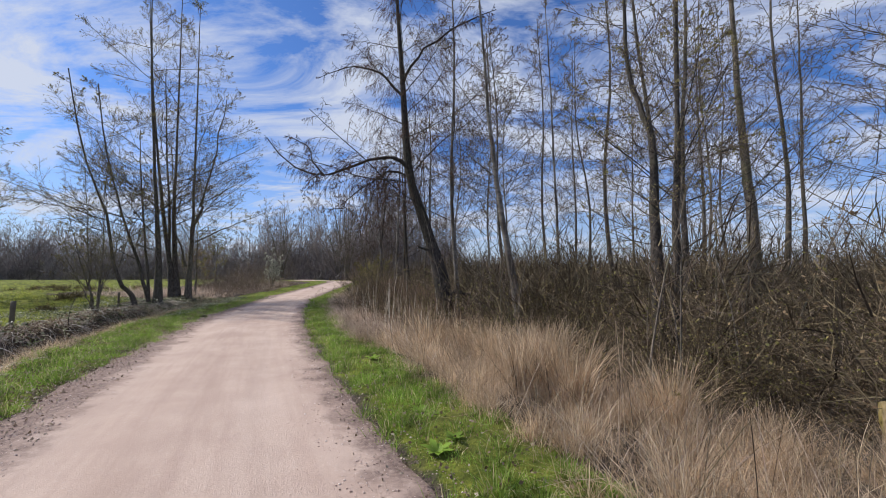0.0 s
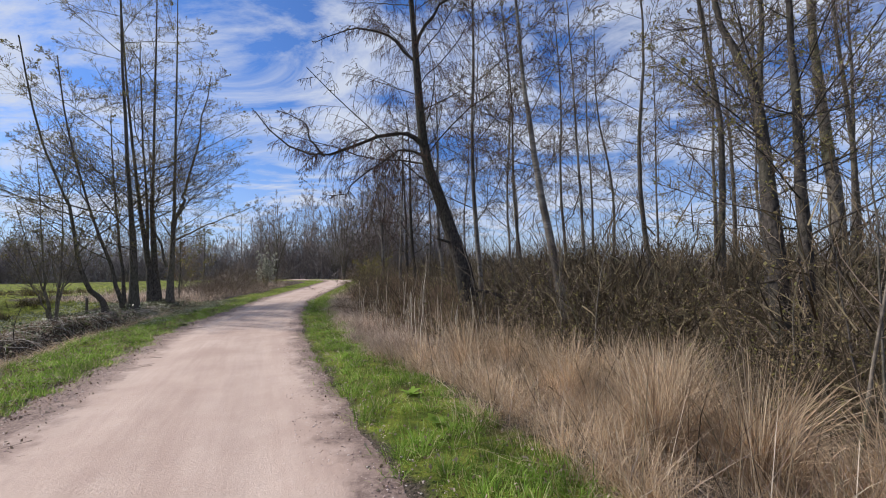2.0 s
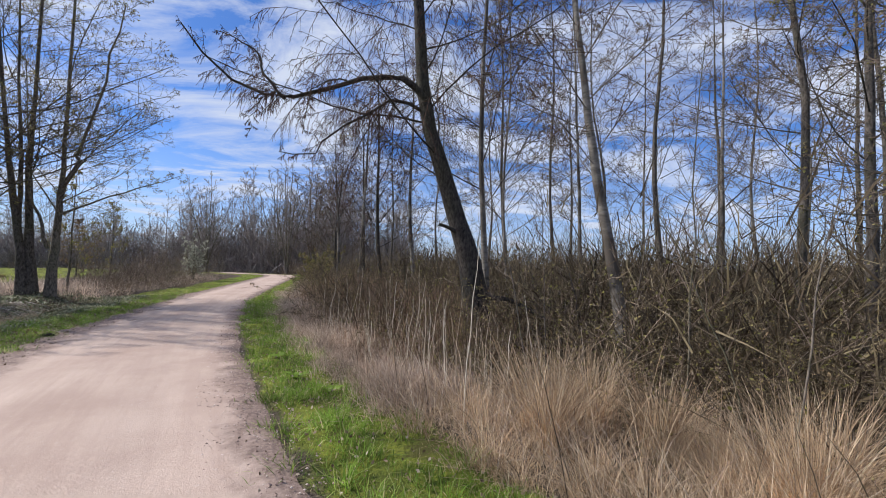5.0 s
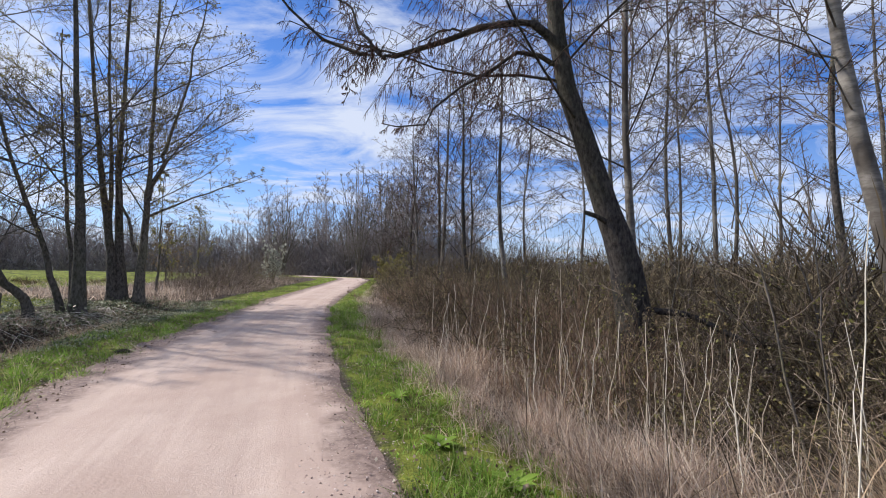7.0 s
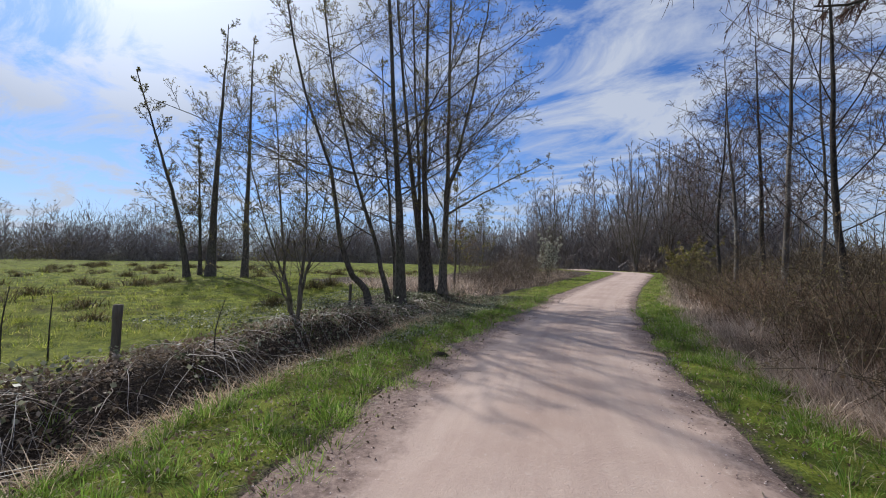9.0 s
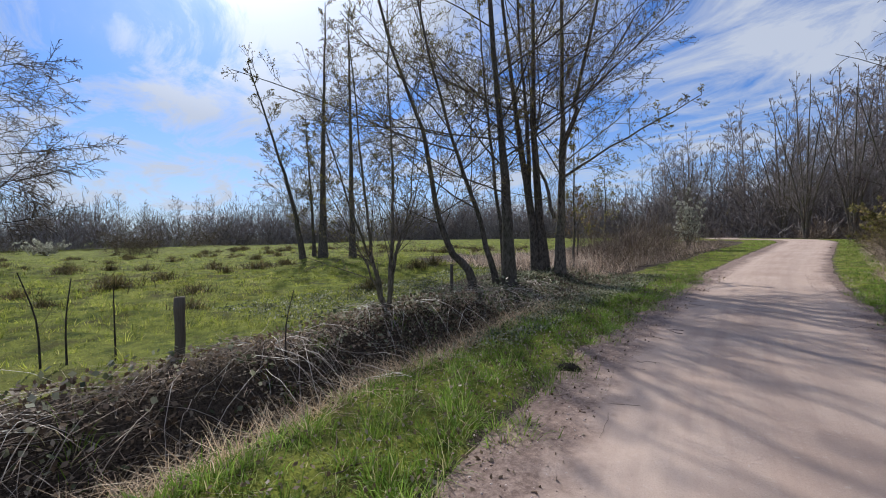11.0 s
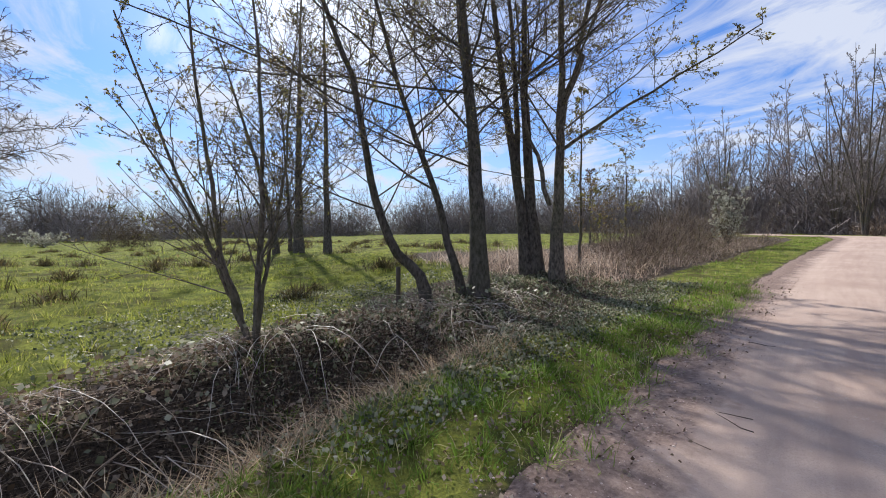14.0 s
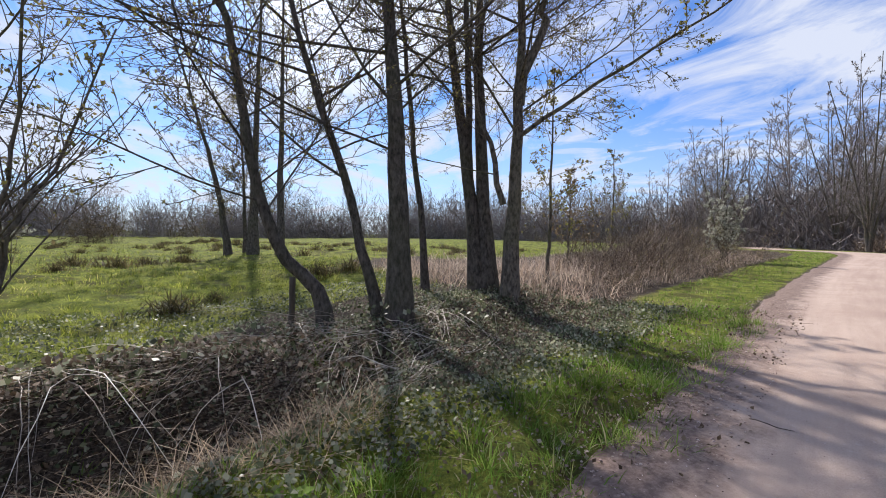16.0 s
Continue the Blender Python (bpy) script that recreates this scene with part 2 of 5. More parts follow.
DRYLEAF = blade_material("fallen_leaf", [(0.0, (0.10, 0.065, 0.04)), (0.5, (0.25, 0.18, 0.12)), (1.0, (0.46, 0.39, 0.30))], 0.2)
GRAVEL = gravel_material()
GROUND = ground_material()
POST = post_material()
PEBBLE = twig_material("pebble_stone", [(0.0, (0.16, 0.11, 0.095)), (0.5, (0.44, 0.32, 0.28)), (1.0, (0.70, 0.60, 0.54))])


# ---- mesh tools ----
def mesh_from(name, verts, faces, material, smooth=False):
    """A mesh from an array of corners and a list of face arrays (each of one corner count)."""
    me = bpy.data.meshes.new(name)
    faces = [f for f in faces if len(f)]
    me.vertices.add(len(verts))
    me.vertices.foreach_set("co", np.ascontiguousarray(verts, dtype=np.float32).ravel())
    loops = np.concatenate([f.ravel() for f in faces]).astype(np.int32)
    counts = np.concatenate([np.full(len(f), f.shape[1]) for f in faces]).astype(np.int32)
    me.loops.add(len(loops))
    me.loops.foreach_set("vertex_index", loops)
    me.polygons.add(len(counts))
    me.polygons.foreach_set("loop_start", (np.cumsum(counts) - counts).astype(np.int32))
    me.polygons.foreach_set("loop_total", counts)
    if smooth:
        me.polygons.foreach_set("use_smooth", np.ones(len(counts), dtype=bool))
    me.materials.append(material)
    me.update(calc_edges=True)
    me.validate()
    return me


def thing(name, at, label, category, group="", kind=""):
    ob = new(name)
    ob.empty_display_size = 0.2
    ob.matrix_basis = Matrix.Translation(at)
    return tagged(ob, label, category, group, kind)


def part(name, me, parent, label=""):
    ob = new(name, me)
    ob.parent = parent
    return tagged(ob, label)


def unit(v):
    return v / np.maximum(np.linalg.norm(v, axis=-1, keepdims=True), 1e-9)


def tubes(lines, radii, sides):
    """Tapered tubes along polylines: lines (n, k, 3), radii (n, k)."""
    n, k, _ = lines.shape
    tan = unit(np.gradient(lines, axis=1))
    ref = np.where(np.abs(tan[:, :1, 2:3]) > 0.8, np.array([1.0, 0.1, 0]), np.array([0.05, 0.1, 1.0]))
    u = unit(np.cross(tan, np.broadcast_to(ref, tan.shape)))
    v = np.cross(tan, u)
    a = np.arange(sides) * 2 * np.pi / sides
    ring = u[:, :, None, :] * np.cos(a)[None, None, :, None] + v[:, :, None, :] * np.sin(a)[None, None, :, None]
    verts = (lines[:, :, None, :] + ring * radii[:, :, None, None]).reshape(-1, 3)
    i = (np.arange(n)[:, None, None] * k + np.arange(k - 1)[None, :, None]) * sides
    s = np.arange(sides)[None, None, :]
    s2 = (s + 1) % sides
    q = np.stack([i + s, i + s2, i + sides + s2, i + sides + s], axis=-1).reshape(-1, 4)
    return verts, q


def tube_mesh(name, sets, material, smooth=True):
    vs, fs, base = [], [], 0
    for lines, radii, sides in sets:
        v, q = tubes(lines, radii, sides)
        vs.append(v)
        fs.append(q + base)
        base += len(v)
    return mesh_from(name, np.concatenate(vs), fs, material, smooth)


def spikes(rng, lines, count, length, angle, rad, span=(0.1, 1.0), rise=0.0):
    """The finest shoots: three-sided cones on polylines. Returns corners, faces and their ends as short lines."""
    l, r, _ = sprout(rng, lines, np.full(lines.shape[:2], rad), count, span, length, angle, 2, rise, 0.2, 1.0, 0.5, rad)
    d = unit(l[:, 1] - l[:, 0])
    u = unit(np.cross(d, np.array([0.31, 0.52, 0.8])))
    v = np.cross(d, u)
    m = len(l)
    ring = [l[:, 0] + (u * math.cos(a) + v * math.sin(a)) * rad for a in (0, 2.094, 4.189)]
    verts = np.stack(ring + [l[:, 1]], axis=1).reshape(-1, 3)
    o = np.arange(m)[:, None, None] * 4
    f = (o + np.array([[0, 1, 3], [1, 2, 3], [2, 0, 3]])[None]).reshape(-1, 3)
    return verts, f, l


def twig_mesh(name, sets, spike_sets, material):
    """Fine tubes and spikes in one mesh."""
    vs, fs, base = [], [], 0
    for lines, radii, sides in sets:
        v, q = tubes(lines, radii, sides)
        vs.append(v)
        fs.append(q + base)
        base += len(v)
    for v, f in spike_sets:
        vs.append(v)
        fs.append(f + base)
        base += len(v)
    return mesh_from(name, np.concatenate(vs), fs, material)


def smooth_line(points, k, rng=None, wobble=0.0):
    """A polyline of k points along a Catmull-Rom curve."""
    p = np.array(points, dtype=float)
    p = np.vstack([2 * p[0] - p[1], p, 2 * p[-1] - p[-2]])
    out = []
    for t in np.linspace(0, len(points) - 1 - 1e-6, k):
        i = int(t)
        f = t - i
        a, b, c, d = p[i:i + 4]
        out.append(0.5 * (2 * b + (c - a) * f + (2 * a - 5 * b + 4 * c - d) * f ** 2 + (3 * b - a - 3 * c + d) * f ** 3))
    out = np.array(out)
    if rng is not None and wobble:
        out[1:, :2] += rng.normal(0, wobble, (k - 1, 2))
    return out


def sprout(rng, lines, radii, count, span, length, angle, k, rise=0.0, sway=0.25, thick=0.6, fall=1.0, least=0.004, keep_low=0.0):
    """Side shoots on polylines. length: metres at the low end, shrinking by the power fall towards the tip."""
    n, kk, _ = lines.shape
    t = span[0] + (span[1] - span[0]) * ((np.arange(count)[None, :] + rng.random((n, count))) / count)
    idx = np.clip(t * (kk - 1), 0, kk - 1.001)
    i0 = idx.astype(int)
    f = (idx - i0)[..., None]
    row = np.arange(n)[:, None]
    start = lines[row, i0] * (1 - f) + lines[row, i0 + 1] * f
    tan = unit(lines[row, i0 + 1] - lines[row, i0])
    r_here = radii[row, i0] * (1 - f[..., 0]) + radii[row, i0 + 1] * f[..., 0]
    rel = (t - span[0]) / max(span[1] - span[0], 1e-6)
    size = np.broadcast_to(np.asarray(length, dtype=float), (n,))[:, None] * (1 - 0.85 * rel ** fall) * rng.uniform(0.6, 1.15, t.shape)
    size *= 1 - keep_low * np.clip(1 - rel * 4, 0, 1)
    az = np.cumsum(np.full(t.shape, 2.4), axis=1) + rng.uniform(0, 6.28, (n, 1)) + rng.normal(0, 0.5, t.shape)
    ref = np.where(np.abs(tan[..., 2:3]) > 0.85, np.array([1.0, 0, 0]), np.array([0, 0, 1.0]))
    u = unit(np.cross(tan, ref))
    v = np.cross(tan, u)
    ang = np.radians(angle) * rng.uniform(0.75, 1.25, t.shape)
    d = tan * np.cos(ang)[..., None] + (u * np.cos(az)[..., None] + v * np.sin(az)[..., None]) * np.sin(ang)[..., None]
    m = n * count
    start, d, size, r_here = start.reshape(m, 3), d.reshape(m, 3), size.reshape(m), r_here.reshape(m)
    pts = np.empty((m, k, 3))
    pts[:, 0] = start
    for j in range(1, k):
        d = unit(d + np.array([0, 0, rise / k]) + rng.normal(0, sway, (m, 3)) / k ** 0.5)
        pts[:, j] = pts[:, j - 1] + d * (size / (k - 1))[:, None]
    r0 = np.maximum(np.minimum(r_here * thick, 0.003 + size * 0.0044), least)
    rr = r0[:, None] * np.linspace(1, 0.35, k)[None, :]
    return pts, np.maximum(rr, least * 0.6), size


def flecks(rng, lines, count, size, span=(0.3, 1.0), stretch=1.6, hang=0.0):
    """Small leaf or bud faces scattered along polylines."""
    n, k, _ = lines.shape
    idx = np.clip((span[0] + (span[1] - span[0]) * rng.random((n, count))) * (k - 1), 0, k - 1.001)
    i0 = idx.astype(int)
    f = (idx - i0)[..., None]
    row = np.arange(n)[:, None]
    c = (lines[row, i0] * (1 - f) + lines[row, i0 + 1] * f).reshape(-1, 3)
    return flake_faces(rng, c, size, stretch, hang)


def flake_faces(rng, c, size, stretch=1.6, hang=0.0):
    m = len(c)
    a = unit(rng.normal(0, 1, (m, 3)) + np.array([0, 0, -hang]))
    b = unit(np.cross(a, rng.normal(0, 1, (m, 3))))
    s = size * rng.uniform(0.6, 1.4, (m, 1))
    v = np.stack([c, c + a * s * stretch * 0.5 + b * s * 0.5, c + a * s * stretch, c + a * s * stretch * 0.5 - b * s * 0.5], axis=1)
    return v.reshape(-1, 3), np.arange(m * 4).reshape(m, 4)


def blades(rng, base, height, width, lean, bend=0.5, heading=None, levels=3, least_lean=0.0):
    """Grass blades as bent ribbons that end in a point. height and width are arrays or numbers."""
    n = len(base)
    az = rng.uniform(0, 2 * np.pi, n) if heading is None else heading + rng.normal(0, 0.7, n)
    d = np.stack([np.cos(az), np.sin(az), np.zeros(n)], axis=1)
    side_az = rng.uniform(0, 2 * np.pi, n)
    side = np.stack([np.cos(side_az), np.sin(side_az), np.zeros(n)], axis=1)
    h = np.broadcast_to(np.asarray(height, dtype=float), (n,))
    w = np.broadcast_to(np.asarray(width, dtype=float), (n,))
    tilt = least_lean + np.abs(rng.normal(0, lean, n))
    bow = np.abs(rng.normal(0, bend, n))
    rows = []
    for j in range(levels):
        f = j / levels
        out = (tilt * f + bow * f * f) * h
        up = h * f * np.cos(np.clip(tilt + bow * f, 0, 1.25))
        c = base + d * out[:, None] + np.array([0, 0, 1.0]) * up[:, None]
        hw = (w * (1 - 0.45 * f) / 2)[:, None]
        rows += [c - side * hw, c + side * hw]
    out = (tilt + bow) * h
    rows.append(base + d * out[:, None] + np.array([0, 0, 1.0]) * (h * np.cos(np.clip(tilt + bow, 0, 1.25)))[:, None])
    v = np.stack(rows, axis=1)
    per = 2 * levels + 1
    o = np.arange(n)[:, None] * per
    quads = np.concatenate([o + np.array([[2 * j, 2 * j + 1, 2 * j + 3, 2 * j + 2]]) for j in range(levels - 1)])
    tris = o + np.array([[2 * levels - 2, 2 * levels - 1, 2 * levels]])
    return v.reshape(-1, 3), quads, tris


def blade_mesh(name, sets, material):
    vs, qs, ts, base = [], [], [], 0
    for v, q, t in sets:
        vs.append(v)
        qs.append(q + base)
        ts.append(t + base)
        base += len(v)
    return mesh_from(name, np.concatenate(vs), [np.concatenate(qs), np.concatenate(ts)], material)


def twig_clouds(rng, centres, wide, tall, per, length, width, low=0.0):
    """Rounded bare bushes: short twigs all through a half dome, pointing outwards and up."""
    n = len(centres) * per
    i = np.repeat(np.arange(len(centres)), per)
    d = unit(rng.normal(0, 1, (n, 3)))
    d[:, 2] = np.abs(d[:, 2])
    r = rng.random(n) ** 0.45
    lumps = 1 + 0.22 * np.sin(d[:, 0] * 5 + i * 1.7) * np.cos(d[:, 1] * 6 + i) + 0.12 * np.sin(d[:, 2] * 11 + i * 2.3 + d[:, 0] * 7)
    base = centres[i] + d * (r * lumps)[:, None] * np.stack([wide[i], wide[i], tall[i]], axis=1)
    base[:, 2] += low
    go = unit(d * 0.7 + rng.normal(0, 0.55, (n, 3)) + np.array([0, 0, 0.5]))
    ln = length * rng.uniform(0.4, 1.3, n) * np.sqrt(tall[i])
    side = unit(np.cross(go, rng.normal(0, 1, (n, 3)))) * (width * rng.uniform(0.5, 1.3, n))[:, None] / 2
    mid = base + go * (ln * 0.5)[:, None] + rng.normal(0, 0.06, (n, 3)) * ln[:, None]
    v = np.stack([base - side, base + side, mid - side * 0.7, mid + side * 0.7, base + go * ln[:, None]], axis=1).reshape(-1, 3)
    o = np.arange(n)[:, None] * 5
    return v, o + np.array([[0, 1, 3, 2]]), o + np.array([[2, 3, 4]])


def stuff(name, me, label, category):
    return tagged(new(name, me), label, category, "", "stuff")


# ---- the lie of the land ----
HALF = 1.66
LINE = smooth_line([(5.0, -12), (2.3, -6), (-0.6, 0), (-1.95, 2.9), (-3.05, 5.3), (-4.35, 8.4), (-5.4, 11), (-6.85, 15.1), (-7.7, 18.6), (-8.35, 22), (-9.05, 26),
                    (-9.85, 32), (-10.45, 38), (-10.9, 42.5), (-11.4, 46.5), (-13.0, 50.6), (-16.5, 53.2), (-19.5, 57.5), (-20.3, 66), (-20.5, 80)], 560)
LINE_TAN = unit(np.gradient(LINE, axis=0))
LINE_LEN = np.concatenate([[0], np.cumsum(np.linalg.norm(np.diff(LINE, axis=0), axis=1))])


def narrow(y):
    """By how much the path's half width shrinks further on."""
    return 0.3 * step(15, 24, y)


def step(a, b, x):
    f = np.clip((x - a) / (b - a), 0, 1)
    return f * f * (3 - 2 * f)


def offset(x, y):
    """Signed distance from the middle of the path: minus on its left side; and how far along it lies."""
    x, y = np.atleast_1d(np.asarray(x, float)), np.atleast_1d(np.asarray(y, float))
    s, l = np.empty(len(x)), np.empty(len(x))
    for a in range(0, len(x), 20000):
        px, py = x[a:a + 20000, None], y[a:a + 20000, None]
        d2 = (px - LINE[None, :, 0]) ** 2 + (py - LINE[None, :, 1]) ** 2
        i = d2.argmin(axis=1)
        side = (px[:, 0] - LINE[i, 0]) * LINE_TAN[i, 1] - (py[:, 0] - LINE[i, 1]) * LINE_TAN[i, 0]
        s[a:a + 20000] = np.sign(side) * (np.sqrt(d2.min(axis=1)) + narrow(LINE[i, 1]))
        l[a:a + 20000] = LINE[i, 1]
    return s, l


def wave(x, y, f, seed=0.0):
    return (np.sin(x * f + seed) * np.cos(y * f * 1.13 - seed * 2) + 0.6 * np.sin(x * f * 2.3 - y * f * 1.7 + seed * 3) + 0.4 * np.cos(x * f * 3.9 + y * f * 4.3 + seed)) / 2


def height(x, y, s=None):
    x, y = np.atleast_1d(np.asarray(x, float)), np.atleast_1d(np.asarray(y, float))
    if s is None:
        s, _ = offset(x, y)
    z = 0.2 * step(16, 24, y) + 0.5 * step(24, 52, y)
    left, right = -s - HALF, s - HALF
    ditch = 1 - step(15.8, 18.6, y)
    prof = np.interp(left, [0, 0.5, 1.3, 1.7, 2.1, 2.4, 2.75, 3.05, 3.35, 3.7, 7.0], [0, 0.02, 0.02, -0.10, -0.50, -0.84, -0.88, -0.52, -0.05, 0.06, 0.06])
    z = z + np.where(left > 0, prof * (0.12 + 0.88 * ditch), 0)
    z = z + 0.14 * step(1.6, 3.2, left) * step(17.5, 20, y) * (1 - step(24, 28, y))
    z = z + 0.18 * step(5.0, 13.0, left) * (1 - step(24, 36, y))
    z = z + np.where(right > 0, np.interp(right, [0, 0.4, 1.2, 2.5, 4.5, 7, 12], [0, 0.04, 0.02, -0.28, -0.50, -0.46, -0.2]), 0)
    rough = np.clip(np.minimum(np.abs(s) - HALF, 1.5), 0, 1.5)
    z = z + rough * (0.035 * wave(x, y, 2.1, 1.0) + 0.05 * wave(x, y, 0.55, 2.0))
    z = z + step(4.5, 7.0, left) * (0.05 * wave(x, y, 4.6, 5.0) + 0.07 * wave(x, y, 2.1, 6.0))
    z = z + step(1.7, 2.6, left) * (1 - step(3.4, 4.1, left)) * (0.10 * wave(x, y, 4.3, 8.0) + 0.07 * wave(x, y, 2.2, 9.0))
    z = z - 0.035 * (1 - step(HALF - 0.2, HALF + 0.3, np.abs(s)))
    return z


def put(x, y, dz=0.0):
    """A place on the ground."""
    return (x, y, float(height(x, y)[0]) + dz)


def spaced(lo, hi, stepsize, reach):
    inner = np.arange(lo, hi, stepsize)
    grow = np.cumsum(stepsize * 1.22 ** np.arange(1, 60))
    grow = grow[grow < reach]
    return np.concatenate([lo - grow[::-1], inner, hi + grow])


def build_ground():
    xs, ys = spaced(-26, 9, 0.22, 1500), spaced(-4, 56, 0.25, 1500)
    gx, gy = np.meshgrid(xs, ys)
    x, y = gx.ravel(), gy.ravel()
    s, l = offset(x, y)
    z = height(x, y, s)
    nx = len(xs)
    i = (np.arange(len(ys) - 1)[:, None] * nx + np.arange(nx - 1)[None, :]).ravel()
    me = mesh_from("ground", np.stack([x, y, z], axis=1), [np.stack([i, i + 1, i + nx + 1, i + nx], axis=1)], GROUND, True)
    left, right = -s - HALF, s - HALF
    g = np.where(left > 0, np.interp(left + 0.6 * step(16.5, 18.5, y) * (1 - step(22, 23.5, y)), [0, 0.15, 0.4, 1.5, 1.9, 2.3], [0.1, 0.5, 0.95, 0.95, 0.6, 0.1]), 0)
    field = step(3.5, 4.3, left + 0.35 * wave(x, y, 0.8, 4.0) - 1.6 * step(15.0, 18.0, y) * (1 - step(21, 23, y)))
    scrub = step(20.5, 22.5, y) * (1 - step(44, 50, y)) * (1 - step(11.5, 13.5, -s))
    g = np.maximum(g * (left > 0), field * (left > 0) * (1 - scrub) * 0.92)
    g = np.where(right > 0, np.interp(right, [0, 0.12, 0.35, 1.0, 1.35, 1.7], [0.1, 0.5, 0.95, 0.95, 0.5, 0.1]), g)
    g = np.where((np.abs(s) <= HALF), 0.1, g)
    at = me.attributes.new("green", "FLOAT", "POINT")
    at.data.foreach_set("value", g.astype(np.float32))
    tagged(new("ground", me), "uneven meadow ground with a ditch and leaf litter", "ground", "", "structure")


def build_path():
    cols = 23
    f = np.linspace(-1, 1, cols)
    n = len(LINE)
    nrm = np.stack([LINE_TAN[:, 1], -LINE_TAN[:, 0]], axis=1)
    edge = 1 + 0.045 * wave(LINE_LEN, LINE_LEN * 0.3, 1.9, 0.5) + 0.02 * wave(LINE_LEN, LINE_LEN, 7.0, 1.5)
    off = f[None, :] * (HALF + 0.12 - narrow(LINE[:, 1]))[:, None] * np.where(np.abs(f)[None, :] > 0.7, edge[:, None], 1)
    x = LINE[:, 0:1] + nrm[:, 0:1] * off
    y = LINE[:, 1:2] + nrm[:, 1:2] * off
    z = 0.2 * step(16, 24, y) + 0.5 * step(24, 52, y) + 0.012
    z = z + 0.02 * (1 - f[None, :] ** 2) - 0.016 * np.exp(-((np.abs(f[None, :]) - 0.47) / 0.13) ** 2) - 0.03 * np.clip(np.abs(f[None, :]) - 0.9, 0, 1) / 0.1
    z = z + 0.006 * wave(x, y, 2.6, 3.0)
    i = (np.arange(n - 1)[:, None] * cols + np.arange(cols - 1)[None, :]).ravel()
    me = mesh_from("path", np.stack([x.ravel(), y.ravel(), z.ravel()], axis=1), [np.stack([i, i + 1, i + cols + 1, i + cols], axis=1)], GRAVEL, True)
    at = me.attributes.new("across", "FLOAT", "POINT")
    at.data.foreach_set("value", np.broadcast_to((f / 2 + 0.5)[None, :], (n, cols)).ravel().astype(np.float32))
    at2 = me.attributes.new("along", "FLOAT", "POINT")
    at2.data.foreach_set("value", np.broadcast_to(LINE_LEN[:, None], (n, cols)).ravel().astype(np.float32))
    tagged(new("path", me), "pale pinkish compacted gravel footpath with wheel tracks", "path", "", "structure")


build_ground()
build_path()


# ---- trees ----
def tree(name, label, stems, bark, rng, limbs=22, limb_len=2.4, limb_angle=55, start=0.3, rise=0.5, branches=7, twigs=6, twig_len=0.7, twig_rise=0.2, least=0.0065,
         buds=1, bud_size=0.024, fine=3, branch_rise=0.3, bud_material=None, twig_material_=None, extra_limbs=(), group="", fall=0.9, roots=True, category="tree", trunk_label="", stubs=(), sway=0.2):
    """stems: (control points in the world, radius at the foot, radius at the top). extra_limbs: the same for named great limbs."""
    foot = np.array(stems[0][0][0], float)
    ob = thing(name, Vector(foot), label, category, group)
    twig_mat = twig_material_ or TWIG
    sets, leaf_lines, lines_all = [], [], []
    for number, (points, r0, r1) in enumerate(list(stems) + list(extra_limbs)):
        great = number >= len(stems)
        k = 18 if not great else 12
        line = smooth_line(np.array(points, float) - foot, k, rng, 0.012 if not great else 0.045)
        f = np.linspace(0, 1, k)
        rad = r0 + (r1 - r0) * f ** 0.85
        if not great and roots:
            rad = rad * (1 + 0.4 * np.exp(-f * len(f) * 0.9))
            line[0, 2] -= 0.25
        part("trunk" if not great else "limb", tube_mesh("trunk", [(line[None], rad[None], 10 if not great else 7)], bark), ob, trunk_label if not great else "")
        lines_all.append((line, rad, great))
    for points, r0, r1 in stubs:
        line = smooth_line(np.array(points, float) - foot, 6, rng, 0.02)
        part("broken_limb", tube_mesh("broken_limb", [(line[None], np.linspace(r0, r1, 6)[None], 7)], bark), ob, "broken dead limb")
    limb_sets, twig_sets, spike_sets = [], [], []
    for line, rad, great in lines_all:
        total = np.linalg.norm(np.diff(line, axis=0), axis=1).sum()
        if great:
            l2, r2, z2 = sprout(rng, line[None], rad[None], branches * 2, (0.12, 1.0), min(limb_len * 0.6, total * 0.45), 55, 6, rise * 0.6, 0.3, 0.5, 0.5, least * 1.3)
        else:
            l1, r1_, z1 = sprout(rng, line[None], rad[None], limbs, (start, 0.99), limb_len, limb_angle, 8, rise, sway, 0.5, fall, least * 1.6, 0.15)
            limb_sets.append((l1, r1_, 5))
            l2, r2, z2 = sprout(rng, l1, r1_, branches, (0.15, 1.0), z1 * 0.43, 46, 5, branch_rise, 0.22, 0.55, 2.2, least * 1.15)
        limb_sets.append((l2, r2, 3))
        l3, r3, z3 = sprout(rng, l2, r2, twigs, (0.1, 1.0), np.minimum(z2 * 0.6, twig_len), 42, 3, twig_rise, 0.2, 0.7, 2.0, least)
        twig_sets.append((l3, r3, 3))
        if fine:
            v, f, l4 = spikes(rng, l3, fine, np.minimum(z3 * 0.7, twig_len * 0.7), 44, least * 0.8, (0.1, 1.0), twig_rise * 0.7)
            spike_sets.append((v, f))
            leaf_lines.append(l4)
        else:
            leaf_lines.append(l3)
    crown = part("crown", tube_mesh("crown", limb_sets, bark), ob)
    tagged(part("twig_mass", twig_mesh("twig_mass", twig_sets, spike_sets, twig_mat), crown), kind="stuff")
    if buds:
        l3 = np.concatenate([l if l.shape[1] == leaf_lines[0].shape[1] else l for l in leaf_lines])
        v, q = flecks(rng, l3, buds, bud_size)
        tagged(part("bud_mass", mesh_from("bud_mass", v, [q], bud_material or BUD), crown), kind="stuff")
    return ob


